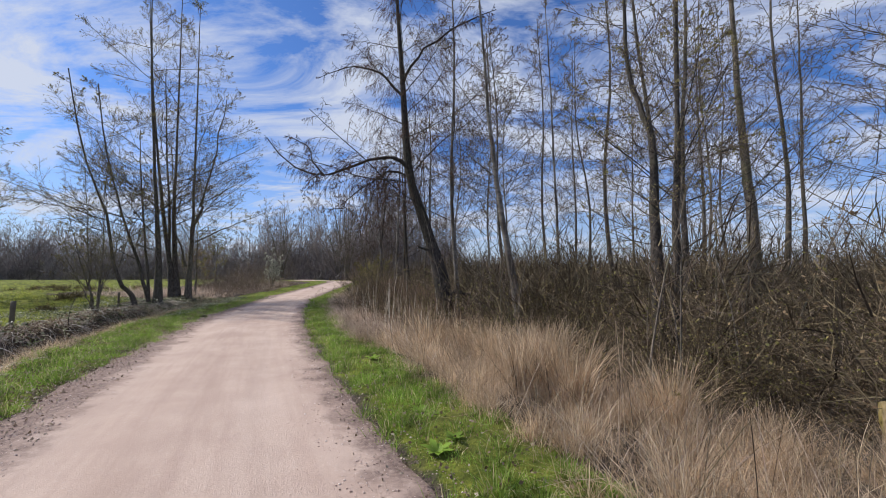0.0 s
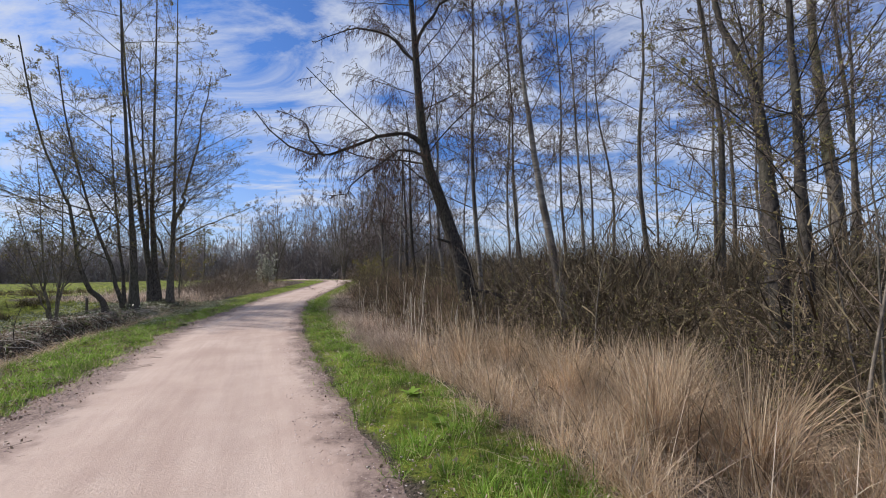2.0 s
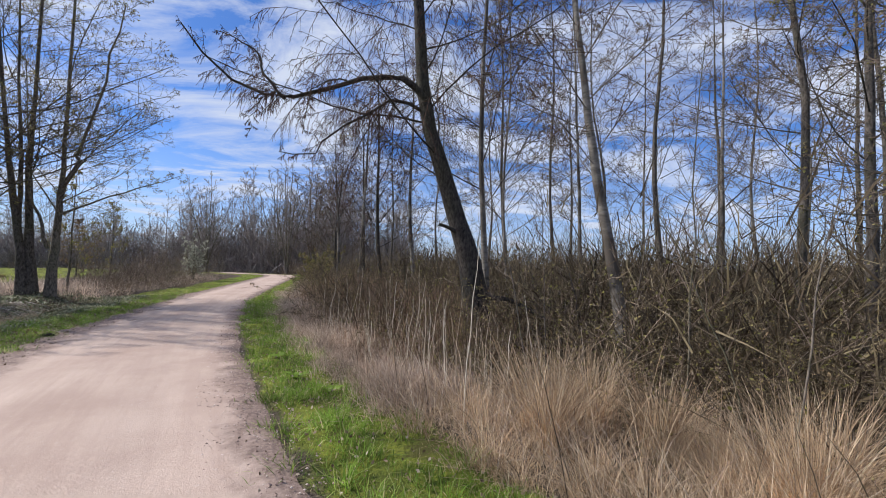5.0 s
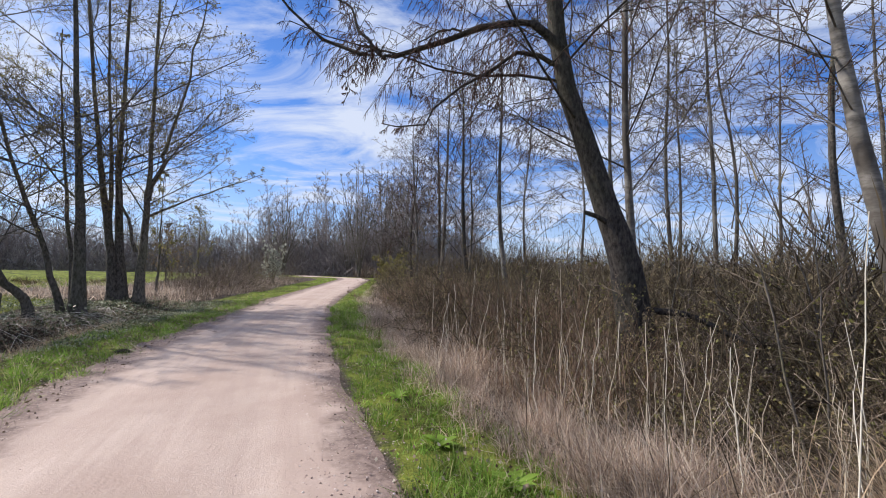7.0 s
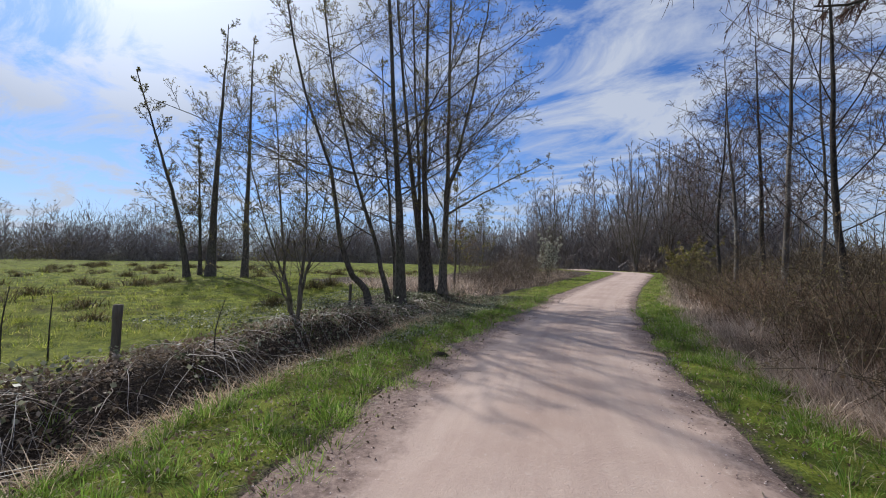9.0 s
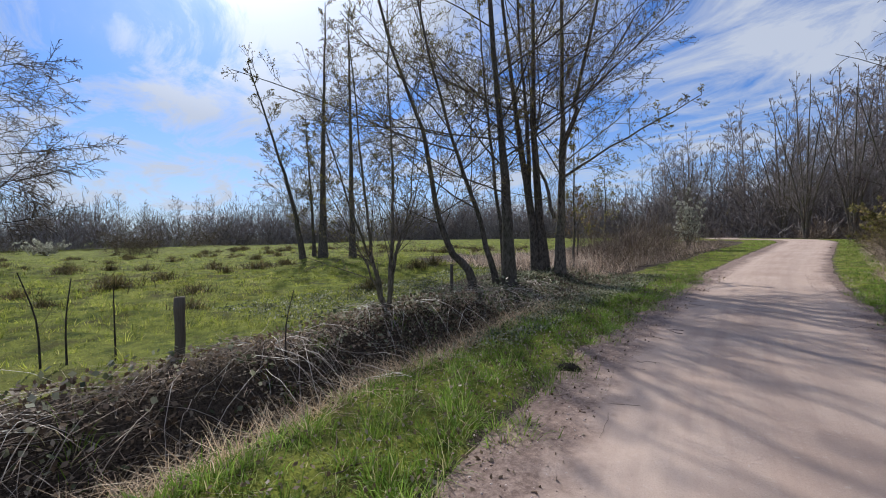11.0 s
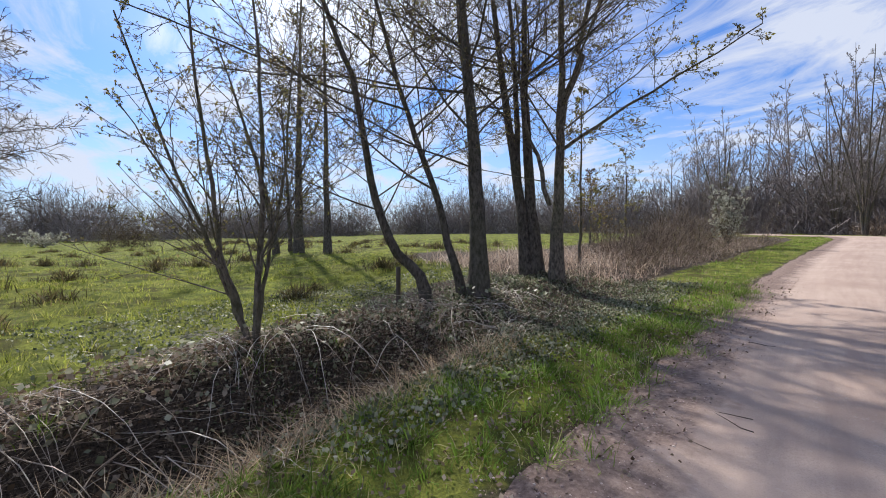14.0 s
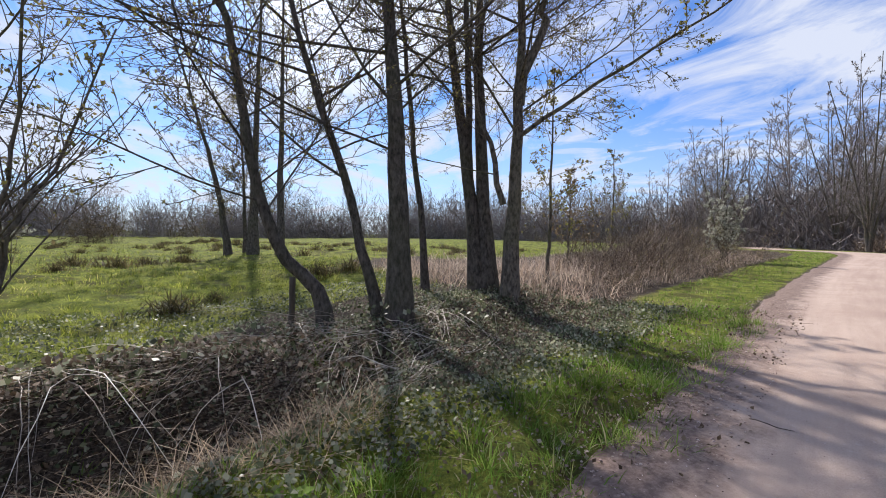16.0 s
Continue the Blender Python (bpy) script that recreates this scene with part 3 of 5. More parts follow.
def stretch_up(points, top, drift=(0, 0)):
    """Lengthens a stem to the given height along its last lean."""
    p = [tuple(q) for q in points]
    a, b = np.array(p[-2]), np.array(p[-1])
    d = (b - a) / max(b[2] - a[2], 0.1)
    for h in (0.5, 1.0):
        dz = (top - b[2]) * h
        p.append(tuple(b + d * dz * (1 - 0.35 * h) * np.array([1, 1, 0]) + np.array([drift[0] * h, drift[1] * h, dz])))
    return p


def left_trees():
    rng = np.random.default_rng(11)
    z = float(height(-13.0, 18.7)[0])
    tree("alder_tree", "tall grey-barked alder with a second leaning stem beside the ditch",
         [(stretch_up([(-12.92, 18.92, z), (-12.92, 18.92, 1.49), (-12.97, 18.85, 3.2), (-13.05, 18.74, 5.0)], 16.5), 0.19, 0.012),
          (stretch_up([(-13.14, 18.78, z), (-13.32, 18.55, 1.1), (-13.45, 18.38, 2.07), (-13.72, 18.02, 3.32), (-13.9, 17.78, 4.36)], 9.5), 0.085, 0.02)],
         ALDER, rng, limbs=20, limb_len=5.4, limb_angle=62, start=0.32, rise=0.22, branches=10, twigs=6, fine=5, twig_len=0.9, fall=2.0, least=0.0058)
    z = float(height(-13.3, 17.9)[0])
    tree("alder_tree", "slender alder with a bent foot leaning over the bank",
         [(stretch_up([(-13.27, 18.02, z), (-13.32, 17.9, 0.62), (-13.48, 17.5, 1.05), (-13.58, 17.28, 1.7), (-13.66, 17.1, 2.5), (-13.74, 16.93, 3.85), (-13.9, 16.7, 4.6)], 9.5), 0.11, 0.02)],
         ALDER, rng, limbs=20, limb_len=3.0, start=0.34, rise=0.15, branches=8, twigs=5, fine=4, fall=1.6)
    z = float(height(-13.72, 21.08)[0])
    tree("alder_tree", "tall alder with three dark stems from one stool",
         [(stretch_up([(-13.64, 21.16, z), (-13.79, 21.01, 2.05), (-14.02, 20.78, 4.2), (-14.18, 20.63, 6.01)], 16.0), 0.15, 0.012),
          (stretch_up([(-13.50, 21.28, z), (-13.62, 21.16, 2.1), (-13.72, 21.08, 4.33), (-13.72, 21.08, 5.97)], 17.5), 0.16, 0.012),
          (stretch_up([(-13.74, 21.06, z), (-13.82, 20.98, 2.66), (-13.87, 20.93, 4.8), (-13.94, 20.88, 5.98)], 12), 0.09, 0.02)],
         ALDER, rng, limbs=15, limb_len=5.4, limb_angle=62, start=0.34, rise=0.22, branches=10, twigs=6, fine=5, twig_len=0.9, fall=2.0, least=0.0058)
    z = float(height(-13.02, 21.08)[0])
    tree("alder_tree", "alder with a forked mossy trunk and fresh leaf buds",
         [(stretch_up([(-12.92, 21.18, z), (-12.90, 21.20, 2.06), (-12.85, 21.24, 3.61), (-12.85, 21.24, 5.65)], 16.0), 0.15, 0.012)],
         GREYBARK, rng, limbs=17, limb_len=5.6, limb_angle=62, start=0.31, rise=0.22, branches=10, twigs=6, fine=5, least=0.0058, twig_len=0.9, fall=2.0, bud_size=0.034,
         extra_limbs=[(stretch_up([(-12.85, 21.24, 3.6), (-12.61, 21.43, 4.9), (-12.47, 21.53, 5.59)], 11), 0.09, 0.02),
                      ([(-13.02, 21.08, 1.9), (-13.22, 20.93, 2.9), (-13.47, 20.78, 3.9), (-13.52, 20.68, 5.5), (-13.62, 20.48, 8.0)], 0.06, 0.012),
                      ([(-12.92, 21.18, 3.0), (-12.12, 21.68, 3.6), (-10.92, 22.28, 4.3), (-9.72, 22.68, 4.9)], 0.045, 0.01)])
    z = float(height(-14.2, 20.4)[0])
    tree("alder_sapling", "thin dark alder sapling at the meadow edge",
         [(stretch_up([(-14.35, 20.41, z), (-14.42, 20.26, 2.0), (-14.53, 20.05, 4.14)], 8.5), 0.075, 0.015)], ALDER, rng, limbs=18, limb_len=2.4, rise=0.3, branches=6, twigs=5, fall=1.3)
    # many-stemmed shrub on the ditch bank
    z = float(height(-12.38, 14.9)[0])
    tree("hazel_shrub", "many-stemmed bare shrub with opening buds on the ditch bank",
         [([(-12.38, 14.88, z), (-12.39, 14.76, 0.73), (-12.42, 14.51, 1.35), (-12.48, 14.10, 2.5), (-12.53, 13.80, 3.6)], 0.035, 0.008),
          ([(-12.38, 14.90, z), (-12.40, 14.67, 0.98), (-12.42, 14.56, 2.07), (-12.43, 14.45, 3.23), (-12.48, 14.30, 5.2)], 0.04, 0.008),
          ([(-12.38, 14.95, z), (-12.36, 15.05, 1.28), (-12.36, 15.10, 2.42), (-12.36, 15.07, 3.6), (-12.28, 15.00, 5.6)], 0.045, 0.008),
          ([(-12.37, 14.98, z), (-12.36, 15.10, 0.96), (-12.35, 15.23, 1.47), (-12.32, 15.48, 1.94), (-12.28, 15.80, 3.0)], 0.03, 0.006),
          ([(-12.43, 14.90, z), (-12.58, 14.70, 0.8), (-12.78, 14.40, 1.6), (-12.98, 13.80, 2.8)], 0.025, 0.006),
          ([(-12.33, 14.95, z), (-12.28, 15.00, 0.9), (-12.08, 15.25, 2.0), (-11.88, 15.40, 3.9)], 0.028, 0.006)],
         GREYBARK, rng, limbs=12, limb_len=1.7, limb_angle=36, start=0.22, rise=0.4, branches=5, twigs=4, fine=2, twig_len=0.35, buds=1, bud_size=0.02, fall=1.3, roots=False, category="shrub", least=0.003)
    # trees standing in the meadow
    for x, y, h, r, lean, lbl, nm in ((-26.7, 20.1, 13.2, 0.22, (0.2, 0.4), "dark thick-trunked alder standing in the meadow", "alder_tree"),
                                      (-27.4, 19.3, 10.0, 0.15, (-1.0, -2.2), "dying alder leaning over the meadow", "alder_tree"),
                                      (-27.6, 20.0, 7.5, 0.10, (-0.2, -0.2), "short thin alder in the meadow", "alder_tree"),
                                      (-24.2, 20.5, 12.0, 0.16, (-0.2, 0.2), "slender alder standing in the meadow", "alder_tree")):
        b = np.array(put(x, y))
        tree(nm, lbl, [([tuple(b), tuple(b + (lean[0] * 0.2, lean[1] * 0.2, h * 0.3)), tuple(b + (lean[0] * 0.55, lean[1] * 0.55, h * 0.62)), tuple(b + (lean[0], lean[1], h))], r, 0.02)],
             ALDER, rng, limbs=26, limb_len=4.6 if h > 10 else 2.3, start=0.14, rise=0.3, branches=8, twigs=5, fine=4, least=0.009, buds=1, bud_size=0.03, fall=1.3, group="trees in the meadow")
    b = np.array(put(-34.2, 6.3))
    tree("oak_tree", "wide bare tree with drooping branches beyond the meadow",
         [([tuple(b), tuple(b + (0.1, 0, 4)), tuple(b + (0, 0.3, 9)), tuple(b + (0.2, 0, 16))], 0.30, 0.03)], DARKBARK, rng, limbs=44, limb_len=6.5, limb_angle=70, start=0.15, rise=0.0,
         branches=11, twigs=8, fine=4, twig_len=1.4, branch_rise=-0.2, twig_rise=-0.5, least=0.014, buds=0, fall=1.8)
    # saplings and shrubs past the clump
    for x, y, h, r, m, lbl in ((-13.9, 23.4, 4.8, 0.05, BUD, "young tree with yellow-green leaf buds in dry scrub"), (-17.2, 31.5, 4.6, 0.06, BUD, "young tree with yellow-green leaf buds in dry scrub"),
                               (-16.0, 27.0, 3.2, 0.04, CATKIN, "thin bare sapling in dry scrub")):
        b = np.array(put(x, y))
        tree("sapling", lbl, [([tuple(b), tuple(b + (0.05, 0.02, h * 0.5)), tuple(b + (0, 0.05, h))], r, 0.01)], GREYBARK, rng, limbs=20, limb_len=1.5, start=0.15, rise=0.2, branches=6, twigs=4,
             twig_len=0.35, fine=2, buds=1, bud_size=0.045, fall=1.2, bud_material=m, least=0.004, roots=False)
    b = np.array(put(-14.9, 36.5))
    tree("willow_bush", "bush with pale silvery-white catkins beside the path",
         [([tuple(b), tuple(b + (dx * 0.4, dy * 0.4, 1.2)), tuple(b + (dx, dy, hh))], 0.045, 0.012) for dx, dy, hh in ((0, 0, 3.6), (0.7, 0.2, 2.9), (-0.6, -0.3, 3.0), (0.3, -0.6, 2.4), (-0.3, 0.6, 2.6))],
         GREYBARK, rng, limbs=14, limb_len=1.1, start=0.2, rise=0.4, branches=5, twigs=4, fine=2, twig_len=0.35, buds=1, bud_size=0.06, bud_material=BLOSSOM, roots=False, category="bush")


def right_trees():
    rng = np.random.default_rng(23)
    z = float(height(0.2, 14.6)[0])
    tree("birch_tree", "large leaning dark birch with a long limb over the path",
         [([(0.22, 14.6, z), (-0.1, 14.6, 1.55), (-0.38, 14.58, 2.41), (-0.75, 14.6, 3.6), (-1.18, 14.58, 5.01), (-1.36, 14.6, 7.0), (-1.45, 14.6, 8.4), (-1.6, 14.55, 10.6), (-1.9, 14.5, 14.0), (-2.1, 14.4, 16.5)], 0.28, 0.02)],
         DARKBARK, rng, limbs=26, limb_len=5.4, limb_angle=56, start=0.32, rise=0.3, branches=12, twigs=9, fine=5, twig_len=1.8, branch_rise=-0.5, twig_rise=-2.6, buds=0, bud_size=0.02, fall=1.8, sway=0.34, least=0.0058, bud_material=CATKIN, twig_material_=BIRCHTWIG,
         stubs=[([(-0.2, 14.55, 2.0), (-0.45, 14.45, 2.3), (-0.85, 14.3, 2.45)], 0.06, 0.035), ([(0.2, 14.5, 0.9), (0.75, 14.2, 0.85), (1.35, 13.9, 0.5)], 0.06, 0.04)],
         extra_limbs=[([(-1.16, 14.58, 4.9), (-1.45, 14.5, 5.45), (-1.9, 14.42, 5.6), (-2.9, 14.4, 5.45), (-4.15, 14.4, 4.95), (-5.25, 14.35, 5.3), (-6.1, 14.3, 6.3)], 0.095, 0.014),
                      ([(-1.14, 14.58, 4.95), (-1.6, 14.45, 5.1), (-2.07, 14.4, 5.05), (-2.74, 14.3, 4.55), (-3.4, 14.2, 3.8), (-4.1, 14.1, 3.75)], 0.05, 0.008),
                      ([(-4.15, 14.4, 4.95), (-4.7, 14.6, 5.6), (-5.0, 14.8, 6.2), (-5.8, 15.0, 6.6)], 0.035, 0.008),
                      ([(-2.9, 14.4, 5.45), (-3.3, 14.2, 5.3), (-3.6, 14.0, 4.8), (-3.7, 13.9, 4.1)], 0.02, 0.005),
                      ([(-4.15, 14.4, 4.95), (-4.3, 14.0, 4.9), (-4.5, 13.7, 4.5), (-4.55, 13.6, 3.9)], 0.018, 0.005),
                      ([(-1.4, 14.6, 7.6), (-2.2, 14.8, 8.8), (-3.4, 15.0, 9.2), (-4.6, 15.1, 8.8)], 0.06, 0.01),
                      ([(-1.45, 14.6, 8.3), (-0.7, 14.3, 9.4), (0.6, 14.0, 10.2), (1.8, 13.8, 10.6)], 0.06, 0.01)])
    z = float(height(2.35, 12.4)[0])
    tree("birch_tree", "leaning birch with patchy white bark above the thicket",
         [([(2.35, 12.4, z), (2.05, 12.5, 1.65), (1.75, 12.6, 3.6), (1.5, 12.65, 5.6), (1.35, 12.7, 7.5), (1.0, 12.8, 13.0)], 0.135, 0.02)], BIRCH, rng, limbs=20, limb_len=3.8, start=0.34, rise=0.2,
         branches=8, twigs=6, twig_len=1.0, twig_rise=-0.8, buds=1, bud_size=0.018, fall=1.3, bud_material=CATKIN, twig_material_=BIRCHTWIG)
    z = float(height(4.6, 8.7)[0])
    tree("alder_tree", "dark double-stemmed alder in the thicket beside the path",
         [([(4.55, 8.7, z), (4.5, 8.8, 2.4), (4.75, 9.3, 4.6), (4.5, 9.8, 6.6), (4.4, 10.0, 12.5)], 0.15, 0.02),
          ([(4.75, 8.6, z), (4.85, 8.6, 2.6), (5.2, 9.0, 5.4), (5.5, 9.2, 12.0)], 0.12, 0.02)], DARKBARK, rng, limbs=18, limb_len=3.2, limb_angle=65, start=0.22, rise=0.05, branches=9, twigs=6, fine=4, buds=1, bud_size=0.026, fall=1.6, least=0.0055)
    z = float(height(10.1, 13.2)[0])
    tree("birch_tree", "straight greenish-grey birch in the wood",
         [([(10.0, 13.2, z), (9.85, 13.2, 3.5), (9.65, 13.3, 8.0), (9.5, 13.3, 15.5)], 0.24, 0.03)], GREYBARK, rng, limbs=24, limb_len=4.4, limb_angle=62, start=0.24, rise=0.1, branches=8, twigs=5, twig_rise=-0.4, fall=1.6)
    spots = [(0.62, 15.6, 13, 0.12, -0.45), (3.5, 23.1, 13, 0.13, -0.9), (6.2, 24.4, 14, 0.13, -0.5), (6.1, 21.7, 14, 0.12, -0.6), (8.4, 24.4, 13, 0.12, -0.4), (7.8, 18.8, 14, 0.16, -0.3),
             (16.4, 26.2, 15, 0.2, 0.0), (-1.6, 33.5, 12, 0.12, 0.2), (7.2, 12.2, 12, 0.15, 0.1),
             (11.5, 20.5, 13, 0.14, 0.3), (13.5, 16.5, 14, 0.17, 0.2), (1.2, 28.5, 11, 0.10, -0.2), (9.5, 30.0, 14, 0.14, 0.1), (4.4, 31.0, 12, 0.12, 0.4), (11.2, 9.0, 11, 0.07, 0.2), (14.5, 12.0, 14, 0.11, 0.2), (15.8, 22.8, 14, 0.12, -0.3), (12.2, 26.5, 13, 0.11, 0.1), (19.5, 15.5, 14, 0.13, 0.1), (10.2, 16.2, 12, 0.08, 0.2),
             (12.8, 10.2, 13, 0.15, -0.2), (6.4, 13.0, 13, 0.14, -0.15), (17.5, 20.0, 14, 0.16, 0.2), (2.4, 19.6, 11, 0.08, -0.3)]
    for x, y, h, r, lean in ((-2.0, 25.4, 11.5, 0.12, -0.5), (-3.2, 28.2, 12.5, 0.12, 0.3), (-4.6, 30.5, 10.5, 0.10, -0.4), (-3.4, 37.0, 14, 0.15, -0.3), (-0.4, 25.0, 13, 0.12, -0.5), (-5.2, 36.0, 11, 0.11, 0.2)):
        b = np.array(put(x, y))
        tree("birch_tree", "drooping bare birch beside the path bend",
             [([tuple(b), tuple(b + (lean * 0.3 + rng.normal(0, 0.15), 0.1, h * 0.35)), tuple(b + (lean * 0.7, rng.normal(0, 0.15), h * 0.7)), tuple(b + (lean, 0, h))], r, 0.015)],
             DARKBARK if rng.random() < 0.6 else BIRCH, rng, limbs=26, limb_len=4.8, limb_angle=56, start=0.18, rise=0.3, branches=7, twigs=5, fine=4, twig_len=1.2, branch_rise=-0.3, twig_rise=-1.6,
             least=0.0075, buds=0, fall=1.8, twig_material_=BIRCHTWIG, group="birches by the bend")
    for x, y, h, r, lean in spots:
        h *= 1.22
        b = np.array(put(x, y))
        mid = rng.normal(0, 0.16, 2)
        pale = rng.random() < 0.3
        tree("birch_tree" if pale else "alder_tree", "slender pale birch in the damp wood" if pale else "slender straight alder in the damp wood",
             [([tuple(b), tuple(b + (lean * 0.25 + mid[0], mid[1], h * 0.33)), tuple(b + (lean * 0.6 - mid[0] * 0.5, 0, h * 0.66)), tuple(b + (lean, 0, h))], r * 0.74, 0.016)],
             BIRCH if pale else (ALDER if rng.random() < 0.75 else DARKBARK), rng, limbs=28, limb_len=3.0 + h * 0.06, limb_angle=58, start=0.22, rise=0.2, branches=7, twigs=5, fine=3, least=0.0085, buds=1, bud_size=0.024, fall=1.3,
             bud_material=BUD if rng.random() < 0.4 else CATKIN, group="trees of the wood")


left_trees()
right_trees()


# ---- thicket, reeds, grass ----
def along_side(rng, n, a, b, left, near=0.0, far=50.0, power=1.0):
    """Random places at a to b metres beyond the path's edge, along the stretch of y from near to far."""
    idx = np.flatnonzero((LINE[:, 1] > near) & (LINE[:, 1] < far) & (LINE[:, 0] > -14))
    w = (idx - idx[0]) / max(len(idx) - 1, 1)
    pick = idx[np.clip((rng.random(n) ** power * len(idx)).astype(int), 0, len(idx) - 1)]
    nrm = np.stack([LINE_TAN[pick, 1], -LINE_TAN[pick, 0]], axis=1) * (-1 if left else 1)
    off = HALF - narrow(LINE[pick, 1]) + a + (b - a) * rng.random(n)
    p = LINE[pick] + nrm * off[:, None] + LINE_TAN[pick] * rng.normal(0, 0.15, (n, 1))
    return p[:, 0], p[:, 1]


def on_ground(x, y, dz=-0.01):
    return np.stack([x, y, height(x, y) + dz], axis=1)


def shrub_variant(rng, h, spread, stems, shoots):
    a = rng.uniform(0, 6.28, stems)
    foot = np.stack([np.cos(a), np.sin(a), np.zeros(stems)], axis=1) * rng.uniform(0, 0.45, (stems, 1))
    d = unit(np.stack([np.cos(a) * spread, np.sin(a) * spread, np.ones(stems)], axis=1) + rng.normal(0, 0.3, (stems, 3)))
    size = h * rng.uniform(0.55, 1.15, stems)
    pts = np.empty((stems, 6, 3))
    pts[:, 0] = foot - np.array([0, 0, 0.2])
    for j in range(1, 6):
        d = unit(d + rng.normal(0, 0.27, (stems, 3)) + np.array([0, 0, -0.04 * j]))
        pts[:, j] = pts[:, j - 1] + d * (size / 5)[:, None]
    rad = np.linspace(0.008, 0.003, 6)[None, :] * rng.uniform(0.6, 1.4, (stems, 1))
    l2, r2, z2 = sprout(rng, pts, rad, shoots, (0.15, 1.0), size * 0.42, 52, 3, 0.2, 0.4, 0.7, 0.8, 0.0035)
    v, f, l3 = spikes(rng, l2, 9, z2 * 0.65, 58, 0.0036, (0.05, 1.0), 0.1)
    return pts, rad, l2, r2, v, f, l3


def thicket():
    rng = np.random.default_rng(5)
    kinds = []
    for v in range(6):
        pts, rad, l2, r2, sv, sf, l3 = shrub_variant(rng, (2.6, 2.1, 3.0, 1.8, 2.5, 2.2)[v], (0.55, 0.8, 0.4, 1.0, 0.65, 0.7)[v], 15, 8)
        stem = tube_mesh("branchwork", [(pts, rad, 3)], THICKET)
        twig = twig_mesh("twig_mass", [(l2, r2, 3)], [(sv, sf)], THICKET if v not in (0, 3) else BRUSH)
        vv, qq = flecks(rng, l3[::3], 1, 0.026)
        bud = mesh_from("bud_mass", vv, [qq], BUD if v in (0, 1, 4, 5) else CATKIN)
        kinds.append((stem, twig, bud))
    made = {}
    for y0, y1, a, b, count, lo, hi in ((-1, 8.5, 4.6, 9.5, 66, 0.8, 1.25), (8.5, 13, 2.9, 9.0, 58, 0.7, 1.15), (13, 28, 2.7, 7.5, 84, 0.75, 1.2), (28, 48, 1.5, 6.0, 48, 0.6, 1.0)):
        xs, ys = along_side(rng, count, a, b, False, y0, y1)
        for x, y in zip(xs, ys):
            v = int(rng.integers(0, 6))
            m = Matrix.Translation(put(x, y)) @ Matrix.Rotation(rng.uniform(0, 6.28), 4, "Z") @ Matrix.Scale(rng.uniform(lo, hi), 4)
            if v not in made:
                ob = thing("shrub", (0, 0, 0), "dense bare brown shrub in the roadside thicket", "shrub", "shrubs of the thicket")
                for nm, me in zip(("branchwork", "twig_mass", "bud_mass"), kinds[v]):
                    tagged(part(nm, me, ob), kind="stuff")
                ob.matrix_basis = m
                made[v] = ob
            else:
                c = copy_thing(made[v], m)
                c.matrix_basis = m
    # brushwood deeper in the wood
    n = 18000
    x, y = along_side(rng, n, 6.5, 26, False, -2, 50)
    h = rng.uniform(0.5, 2.3, n) * (0.7 + 0.5 * wave(x, y, 0.5, 3.0))
    stuff("wood_undergrowth", blade_mesh("wood_undergrowth", [blades(rng, on_ground(x, y), h, rng.uniform(0.006, 0.015, n), 0.4, 0.4, None, 2)], TWIG), "brown undergrowth between the trees of the wood", "undergrowth")
    n = 290
    x, y = along_side(rng, n, 6.0, 26, False, -2, 50)
    stuff("wood_understorey", blade_mesh("wood_understorey", [twig_clouds(rng, on_ground(x, y), rng.uniform(1.0, 2.4, n), rng.uniform(1.8, 3.6, n), 330, 0.5, 0.022)], THICKET), "tangled bare bushes deeper in the wood", "undergrowth")
    spots = np.array([(-13.4 - 0.9 * k % 2.6 - 0.12 * k, 25.5 + 0.62 * k) for k in range(22)])
    n = len(spots)
    stuff("rusty_scrub", blade_mesh("rusty_scrub", [twig_clouds(rng, on_ground(spots[:, 0], spots[:, 1]), rng.uniform(0.5, 1.1, n), rng.uniform(0.7, 1.5, n) * np.linspace(0.9, 1.6, n), 620, 0.34, 0.014)], BRUSH), "rusty brown twiggy scrub beside the path", "scrub")
    # the low scrub bushes past the alders on the meadow side, and dark bushes far across the meadow
    for x, y, sc in ((-13.2, 27.5, 0.75), (-12.9, 29.5, 0.85), (-13.8, 30.8, 0.9), (-13.4, 33.0, 1.0), (-15.0, 33.6, 0.8), (-14.2, 38.5, 0.9), (-16.5, 35.0, 0.9), (-15.2, 40.5, 0.8), (-15.5, 25.5, 0.55), (-17.5, 38.0, 0.8), (-17.0, 44.5, 0.62), (-18.8, 45.5, 0.7), (-20.6, 46.2, 0.66), (-22.6, 46.8, 0.72), (-24.8, 47.4, 0.7), (-27.2, 48.0, 0.75), (-29.8, 48.5, 0.7), (-32.5, 49.0, 0.75), (-35.5, 49.4, 0.75), (-16.4, 42.6, 0.6), (-19.4, 43.4, 0.6), (-12.9, 24.6, 0.45), (-14.0, 26.2, 0.5)):
        m = Matrix.Translation(put(x, y)) @ Matrix.Rotation(rng.uniform(0, 6.28), 4, "Z") @ Matrix.Scale(sc, 4)
        c = copy_thing(made[int(rng.choice([0, 3]))], m)
        c.matrix_basis = m
        tagged(c, "rusty brown bare shrub in dry scrub by the path", "shrub", "shrubs of the scrub")
